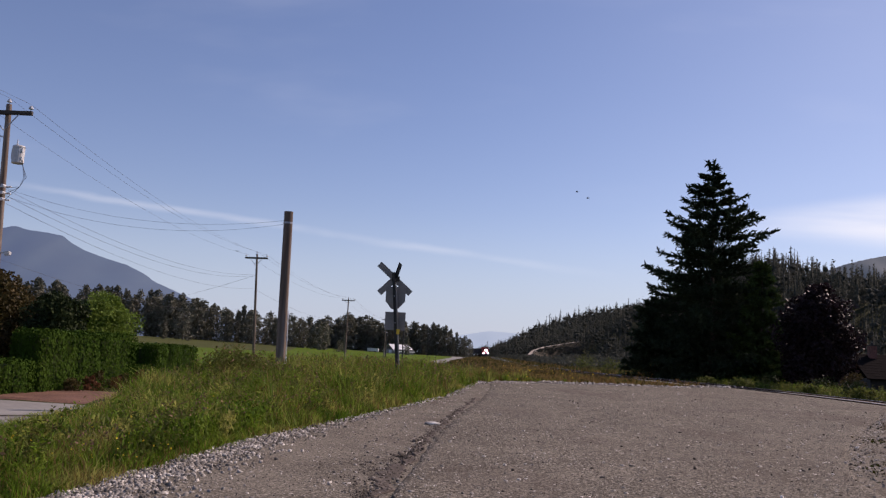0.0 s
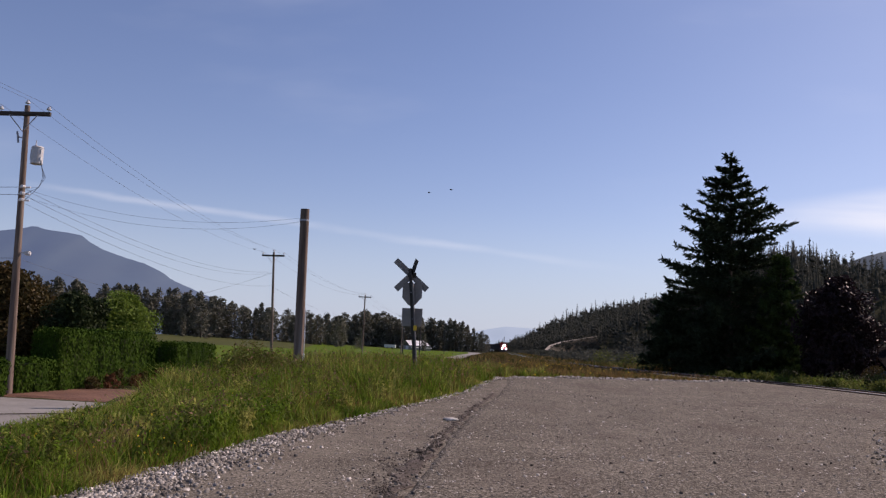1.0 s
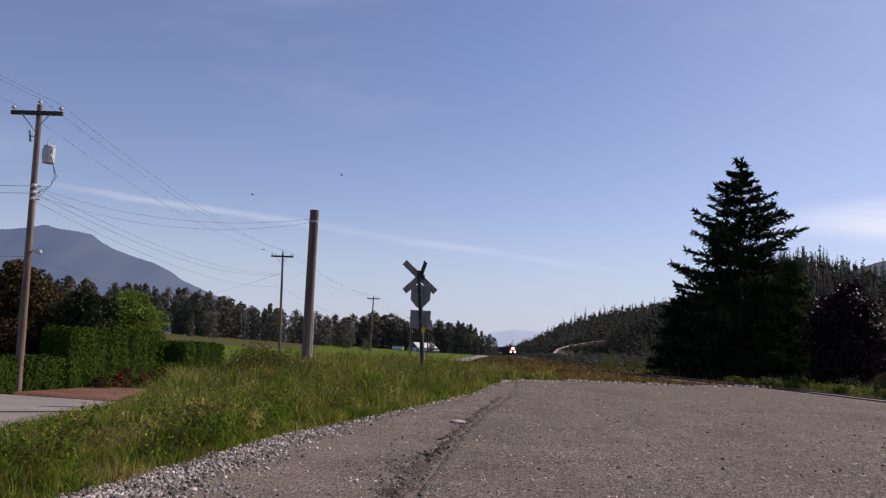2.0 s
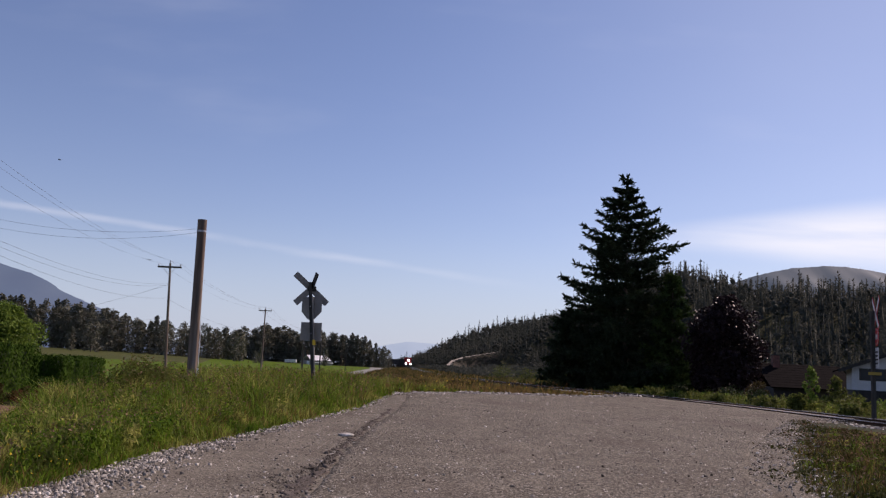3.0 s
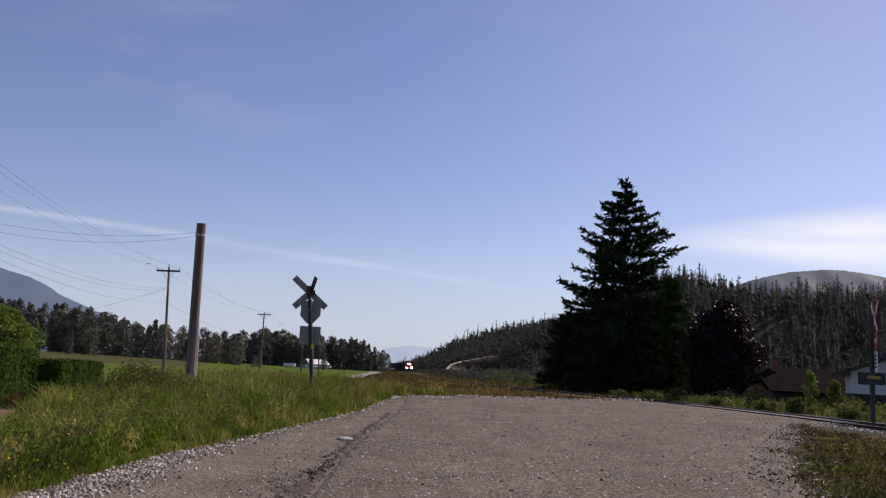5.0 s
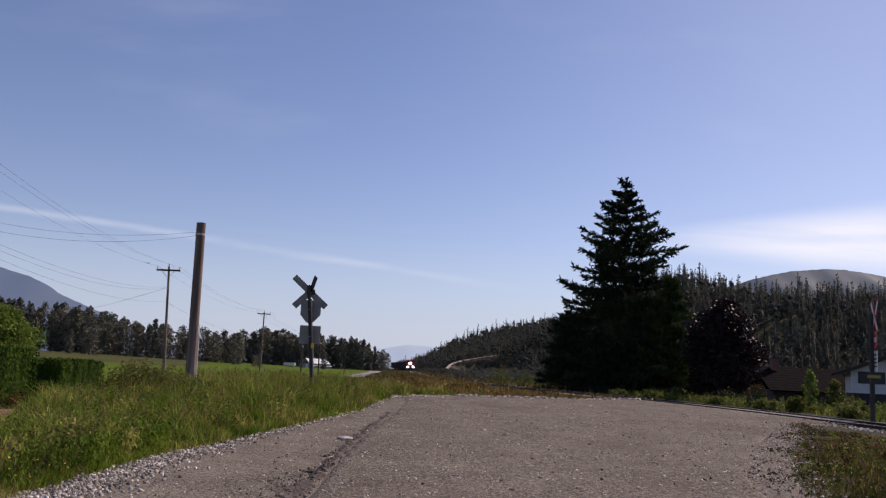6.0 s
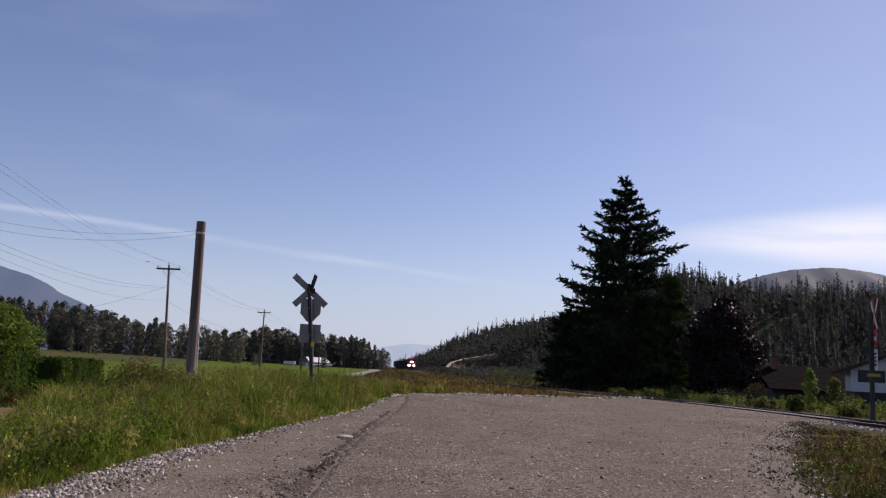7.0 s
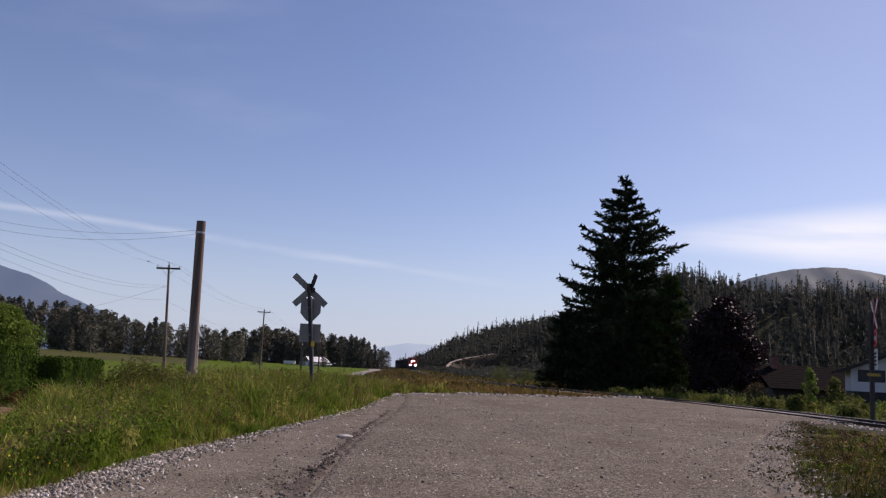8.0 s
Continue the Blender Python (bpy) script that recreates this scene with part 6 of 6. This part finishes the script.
    h = rng.uniform(0.2, 0.62, len(x)) * np.clip((r - x) / 1.5, 0.4, 1) * (0.5 + patchy(x, y, 0.6, 0.7)) * (1 - 0.5 * sm((y - 50) / 15))
    w = rng.random(len(x)) < 0.55
    weed_plants(x[w], y[w], h[w], rng.uniform(0.07, 0.14, w.sum()), rank, 0.5)
    weed_plants(x[~w], y[~w], h[~w], rng.uniform(0.06, 0.12, (~w).sum()), dry, 0.6)
    # tall weeds with brown heads towards the apron's end
    x = rng.uniform(-9.0, -1.8, 5200)
    y = rng.uniform(24, 62, len(x))
    k = (patchy(x, y, 1.4, 0.6) > 0.58) & (x > crest(y) - 1.0) & (x < asphalt_left(y) - 1.0)
    x, y = x[k], y[k]
    h = rng.uniform(0.35, 0.75, len(x))
    add_blades(dry, x, y, h, np.full(len(x), 0.022), rng, lean=0.2)
    P = on_land(x, y, 0)
    for _ in range(1):
        seed.add(*leaf_cards(P + np.stack([rng.normal(0, 0.07, len(x)), rng.normal(0, 0.07, len(x)), h * rng.uniform(0.7, 1.0, len(x))], -1), 0.04, rng))
    # rank grass along the track's near side, hiding the far rails
    y = 66 + 250 * rng.random(10000) ** 1.5
    x = track(y) - 2.0 - 3.2 * rng.random(len(y)) ** 1.3
    h = rng.uniform(0.25, 0.62, len(y)) * sm((y - 66) / 14)
    d = rng.random(len(y)) < 0.45
    add_blades(rank, x[~d], y[~d], h[~d], 0.02 + 0.0006 * y[~d], rng, lean=0.5)
    add_blades(dry, x[d], y[d], h[d], 0.02 + 0.0006 * y[d], rng, lean=0.5)
    # the tall hump by the stub pole
    for cx, cy, hh in ((-7.5, 20.6, 0.8), (-7.0, 21.0, 0.65), (-6.6, 21.9, 0.5)):
        m = 500
        px, py = cx + rng.normal(0, 0.3, m), cy + rng.normal(0, 0.3, m)
        pz = height(px, py) + hh * rng.random(m) ** 0.6
        P = np.stack([px, py, pz], -1)
        weed.add(*leaf_cards(P[:440], 0.05, rng, aspect=0.35))
        seed.add(*leaf_cards(P[440:] + np.array([0, 0, 0.08]), 0.03, rng))
    # dry orange grass between the apron and the track
    y = rng.uniform(31, 76, 34000)
    l = np.maximum(crest(y) + 0.5, -9)
    r = np.where(y < 46.5, asphalt_left(y) - 0.7, track(y) - 2.2)
    x = l + (r - l) * rng.random(len(y))
    k = (x < r) & (rng.random(len(y)) < 0.85)
    x, y = x[k], y[k]
    h = (0.2 + 0.42 * rng.random(len(x)) * patchy(x, y, 0.7, 0.3) + 0.05) * np.where(y < 46.5, np.clip((asphalt_left(y) - x) / 1.5, 0.3, 1), np.clip((track(y) - 1.5 - x) / 5.0, 0.12, 1))
    d = rng.random(len(x)) < np.clip(0.9 - 0.08 * (-x - 1.5), 0.3, 0.9)
    add_blades(dry, x[d], y[d], h[d], np.full(d.sum(), 0.032), rng)
    add_blades(green, x[~d], y[~d], h[~d], np.full((~d).sum(), 0.03), rng)
    n = 280
    i = rng.integers(0, len(x), n)
    P = on_land(x[i], y[i], 0) + np.stack([np.zeros(n), np.zeros(n), h[i] * 0.9 + 0.04], -1)
    P = P[P[:, 0] > -3.5]
    flower.add(*leaf_cards(P, 0.034, rng, aspect=0.9))
    n = 36
    x, y = left_points(rng, n, 8, 18, 1, 0.3)
    P = on_land(x, y, 0.28)
    flower.add(*leaf_cards(P, 0.016, rng, aspect=0.9))
    for cx, cy in ((-3.95, 8.3), (-3.95, 9.0), (-4.15, 7.8), (-3.75, 14.2)):
        px, py = cx + rng.normal(0, 0.08, 7), cy + rng.normal(0, 0.12, 7)
        P = on_land(px, py, 0)
        P[:, 2] += rng.uniform(0.16, 0.34, 7)
        flower.add(*leaf_cards(P, 0.011, rng, aspect=0.9))
        add_blades(green, px, py, P[:, 2] - height(px, py), np.full(7, 0.006), rng, lean=0.05)
    # sunny-side verge
    y = 6.5 + 21.5 * rng.random(60000) ** 1.3
    l, r = asphalt_right(y) + 0.35, track(y) - 3.2
    x = l + (r - l) * rng.random(len(y)) ** 0.9
    thick = np.clip((x - l) / 2.4, 0.04, 1) * np.clip((r - x) / 2.5, 0.2, 1)
    k = (rng.random(len(y)) < 0.45 + thick) & (r > l)
    x, y, thick = x[k], y[k], thick[k]
    h = (0.09 + 0.60 * rng.random(len(x)) ** 0.8 * patchy(x, y, 1.3, 0.8)) * (0.12 + 0.88 * thick) * (1 - 0.82 * sm((y - 15) / 8))
    d = rng.random(len(x)) < 0.05 + 0.22 * sm((x - l[k] - 0.8) / 1.2) * patchy(x, y, 0.8, 3.0)
    w = 0.006 + 0.0007 * y
    g = ~d & (rng.random(len(x)) < 0.10 + 0.55 * thick * patchy(x, y, 1.6, 2.4))
    add_blades(green, x[g], y[g], h[g], w[g], rng, lean=0.6)
    add_blades(rank, x[~d & ~g], y[~d & ~g], h[~d & ~g], w[~d & ~g], rng, lean=0.6)
    add_blades(dry, x[d], y[d], h[d] * 1.1, w[d], rng, lean=0.6)
    x2, y2 = x[::40], y[::40]
    hh = rng.uniform(0.35, 0.75, len(x2)) * thick[::40] * (1 - 0.7 * sm((y2 - 15) / 8))
    add_blades(dry, x2, y2, hh, 0.005 + 0.0003 * y2, rng, lean=0.25)
    P = on_land(x2, y2, 0)
    P[:, 2] += hh * 0.9
    for _ in range(4):
        seed.add(*leaf_cards(P + rng.normal(0, 0.035, P.shape) * np.array([1, 1, 2]), 0.022, rng))
    for _ in range(60):
        cy = rng.uniform(9, 25)
        lo, hi = float(asphalt_right(cy)) + 0.3, float(track(cy)) - 3.4
        if hi < lo:
            continue
        cx = rng.uniform(lo, hi)
        px, py = cx + rng.normal(0, 0.2, 90), cy + rng.normal(0, 0.2, 90)
        P = np.stack([px, py, height(px, py) + rng.uniform(0.04, 0.2) * rng.random(90)], -1)
        rank.add(*leaf_cards(P, 0.03, rng, aspect=0.45))
    # grass on the far side of the track and along the bank to the field
    y = rng.uniform(18, 95, 15000)
    off = 3.6 + 6 * rng.random(len(y))
    x = track(y) + off
    h = rng.uniform(0.08, 0.34, len(y)) * np.clip((off - 2.5) / 1.5, 0.3, 1)
    d = rng.random(len(y)) < 0.75
    add_blades(green, x[~d], y[~d], h[~d], np.full((~d).sum(), 0.03), rng, lean=0.7)
    add_blades(weed, x[d], y[d], h[d], np.full(d.sum(), 0.03), rng, lean=0.7)
    x, y = track(y) + 3.6 + 5 * rng.random(len(y)), y
    P = on_land(x, y, 0.02)[:5000]
    P[:, 2] += rng.uniform(0, 0.3, len(P))
    weed.add(*leaf_cards(P, 0.06, rng, aspect=0.5))
    x, y = rng.uniform(-16, -3, 17000), rng.uniform(34, 75, 17000)
    k = x < crest(y) - 0.5
    add_blades(green, x[k], y[k], rng.uniform(0.12, 0.32, k.sum()), np.full(k.sum(), 0.035), rng)
    # short grass down the bank
    y = 5.5 + 30 * rng.random(15000)
    x = crest(y) - 5.0 * rng.random(len(y)) + 0.3
    add_blades(green, x, y, rng.uniform(0.07, 0.16, len(y)), np.full(len(y), 0.02), rng, lean=0.6)
    # rough grass running on beside the railway
    y = 76 + 260 * rng.random(15000) ** 1.6
    x = crest(y) - 3 + (track(y) + 14 - crest(y)) * rng.random(len(y))
    k = np.abs(x - track(y)) > 2.4
    x, y = x[k], y[k]
    d = rng.random(len(x)) < 0.35
    h = rng.uniform(0.2, 0.6, len(x))
    add_blades(rank, x[~d], y[~d], h[~d], 0.02 + 0.0006 * y[~d], rng, lean=0.6)
    add_blades(dry, x[d], y[d], h[d], 0.02 + 0.0006 * y[d], rng, lean=0.6)
    for pile, name, mat, label, cat in ((green, "verge_grass", M_GRASS, "long green grass and weeds on the roadside verge", "grass"),
                                        (dry, "dry_grass", M_DRYGRASS, "dry straw-coloured grass stalks on the verge", "grass"),
                                        (seed, "seed_heads", M_SEED, "brown and pinkish weed seed heads above the grass", "weeds"),
                                        (rank, "rank_weeds", M_RANK, "dark olive and brown rank weeds by the railway", "weeds"),
                                        (weed, "leafy_weeds", M_WEED, "low leafy weeds growing through the verge grass", "weeds"),
                                        (flower, "wild_flowers", M_FLOWER, "tiny yellow wild flowers in the dry grass", "flowers")):
        tagged(part(name, pile.mesh(name, mat), None), label, cat, kind="stuff")


build_grass()


def dead_stalk(x0, y0, x1, y1, lift):
    """A bleached stalk lying bent over the weeds."""
    t = np.linspace(0, 1, 9)[:, None]
    p = np.array([[x0, y0, hz(x0, y0) + lift]]) * (1 - t) + np.array([[x1, y1, hz(x1, y1) + lift + 0.03]]) * t
    p[:, 2] += 0.012 * np.sin(t[:, 0] * 7)
    p[:, 1] += 0.02 * np.sin(t[:, 0] * 9)
    V, F = tube(p, 0.006, 0.003, 6)
    tagged(part("dead_stalk", mesh_np("dead_stalk", V, F, M_STALK, True), None), "bleached dead stalk lying across the verge weeds", "stalk", "dead stalks on the verge")


dead_stalk(5.84, 14.3, 6.30, 14.68, 0.05)
dead_stalk(6.16, 14.0, 6.58, 14.42, 0.09)


def trackside_bush(x, y, h, r, mat, label, seed, n=1100):
    rng = np.random.default_rng(seed)
    tree_thing("bush", broadleaf_meshes(rng, h, r * 1.15, 0.02, 0.06, n, mat, 0.02, 9 + seed % 7, columnar=seed % 3 > 0), pose(x, y, hz(x, y), 0, 0, 50 * seed), label, "bush", "bushes beside the track")


for _i, (_x, _y, _h, _r, _m) in enumerate((
        (16.3, 40, 0.9, 0.7, M_WEED), (17.4, 41, 2.2, 0.55, M_BRIGHTLEAF), (18.3, 41.5, 0.9, 0.8, M_WEED), (19.0, 42, 1.7, 0.6, M_WEED),
        (20.4, 43, 0.9, 1.0, M_WEED), (15.2, 41, 0.7, 0.8, M_WEED), (16.0, 44, 0.9, 0.9, M_DARKLEAF), (18.0, 37, 0.5, 0.7, M_WEED),
        (16.9, 36, 0.55, 0.6, M_WEED), (19.6, 39, 0.6, 0.8, M_BRIGHTLEAF), (13.9, 44, 0.5, 0.7, M_WEED), (9.9, 76, 1.3, 1.6, M_WEED), (7.6, 82, 1.2, 1.6, M_WEED),
        (12.2, 52, 0.5, 0.8, M_WEED), (11.3, 57, 0.6, 0.8, M_WEED), (5.6, 90, 1.4, 1.8, M_WEED), (17.2, 53, 0.8, 1.2, M_DARKLEAF), (18.2, 51, 1.3, 0.8, M_RUSTLEAF),
        (21.2, 40.5, 1.0, 0.9, M_WEED), (22.3, 42, 0.9, 0.9, M_DARKLEAF), (12.0, 68, 0.8, 1.3, M_DARKLEAF), (16.0, 60, 0.7, 1.2, M_DARKLEAF))):
    trackside_bush(_x + (0.1 if _y < 50 else 0.4), _y, _h * (0.62 if _h < 1.2 else 0.88), 0.85 * _r, _m, "leafy weedy bush growing beside the railway track", 100 + _i)


for _i in range(7):
    _rng = np.random.default_rng(300 + _i)
    _y = 30.6 + 1.05 * _i
    tree_thing("flower_bush", broadleaf_meshes(_rng, 0.45 + 0.12 * (_i % 3), 0.4, 0.02, 0.045, 500, M_REDLEAF if _i % 2 else M_RUSTLEAF, 0.012, 9), pose(-16.85 + 0.2 * (_i % 2), _y, hz(-16.8, _y)), "small reddish garden plant in the mulch bed", "plant", "plants along the hedge")


# ---- what moves ----
def along(y_front, length):
    """Pose of a vehicle whose front stands on the track at y_front and whose tail is that far back."""
    a = Vector((float(track(y_front)), y_front, 0))
    b = Vector((float(track(y_front + length)), y_front + length, 0))
    d = b - a
    return pose(a.x, a.y, 0.0, 0, 0, math.degrees(math.atan2(-d.x, d.y)))


def motions():
    times = [0, 1, 2, 3, 4, 5, 6, 7, 8]
    front = [434.0 - 14.5 * t for t in times]
    walk(engine, [(t, along(y, 20)) for t, y in zip(times, front)])
    for k, wagon in enumerate(wagons):
        walk(wagon, [(t, along(y + 21.2 + 16.4 * k, 16)) for t, y in zip(times, front)])
    walk(bird_a, [(0.0, pose(2.84, 55, 11.8, 0, 0, 180)), (0.3, pose(0.25, 55, 12.9, 0, 0, 180)), (0.7, pose(-3.4, 55, 12.0, 0, 0, 180)), (1.0, pose(-6.4, 55, 11.35, 0, 0, 180)),
                  (1.4, pose(-10.1, 55, 11.2, 0, 0, 180)), (1.8, pose(-12.6, 55, 11.9, 0, 0, 180)), (2.1, pose(-15.6, 55, 12.4, 0, 0, 180)), (4.0, pose(-38, 55, 14.0, 0, 0, 180)), (8.0, pose(-78, 55, 16.0, 0, 0, 180))])
    walk(bird_b, [(0.0, pose(3.6, 56, 11.6, 0, 0, 180)), (0.3, pose(0.3, 56, 11.5, 0, 0, 180)), (0.7, pose(-3.75, 56, 11.55, 0, 0, 180)), (1.0, pose(-8.0, 56, 11.3, 0, 0, 180)),
                  (2.0, pose(-21, 56, 10.9, 0, 0, 180)), (4.0, pose(-46, 56, 10.5, 0, 0, 180)), (8.0, pose(-90, 56, 10.0, 0, 0, 180))])


motions()
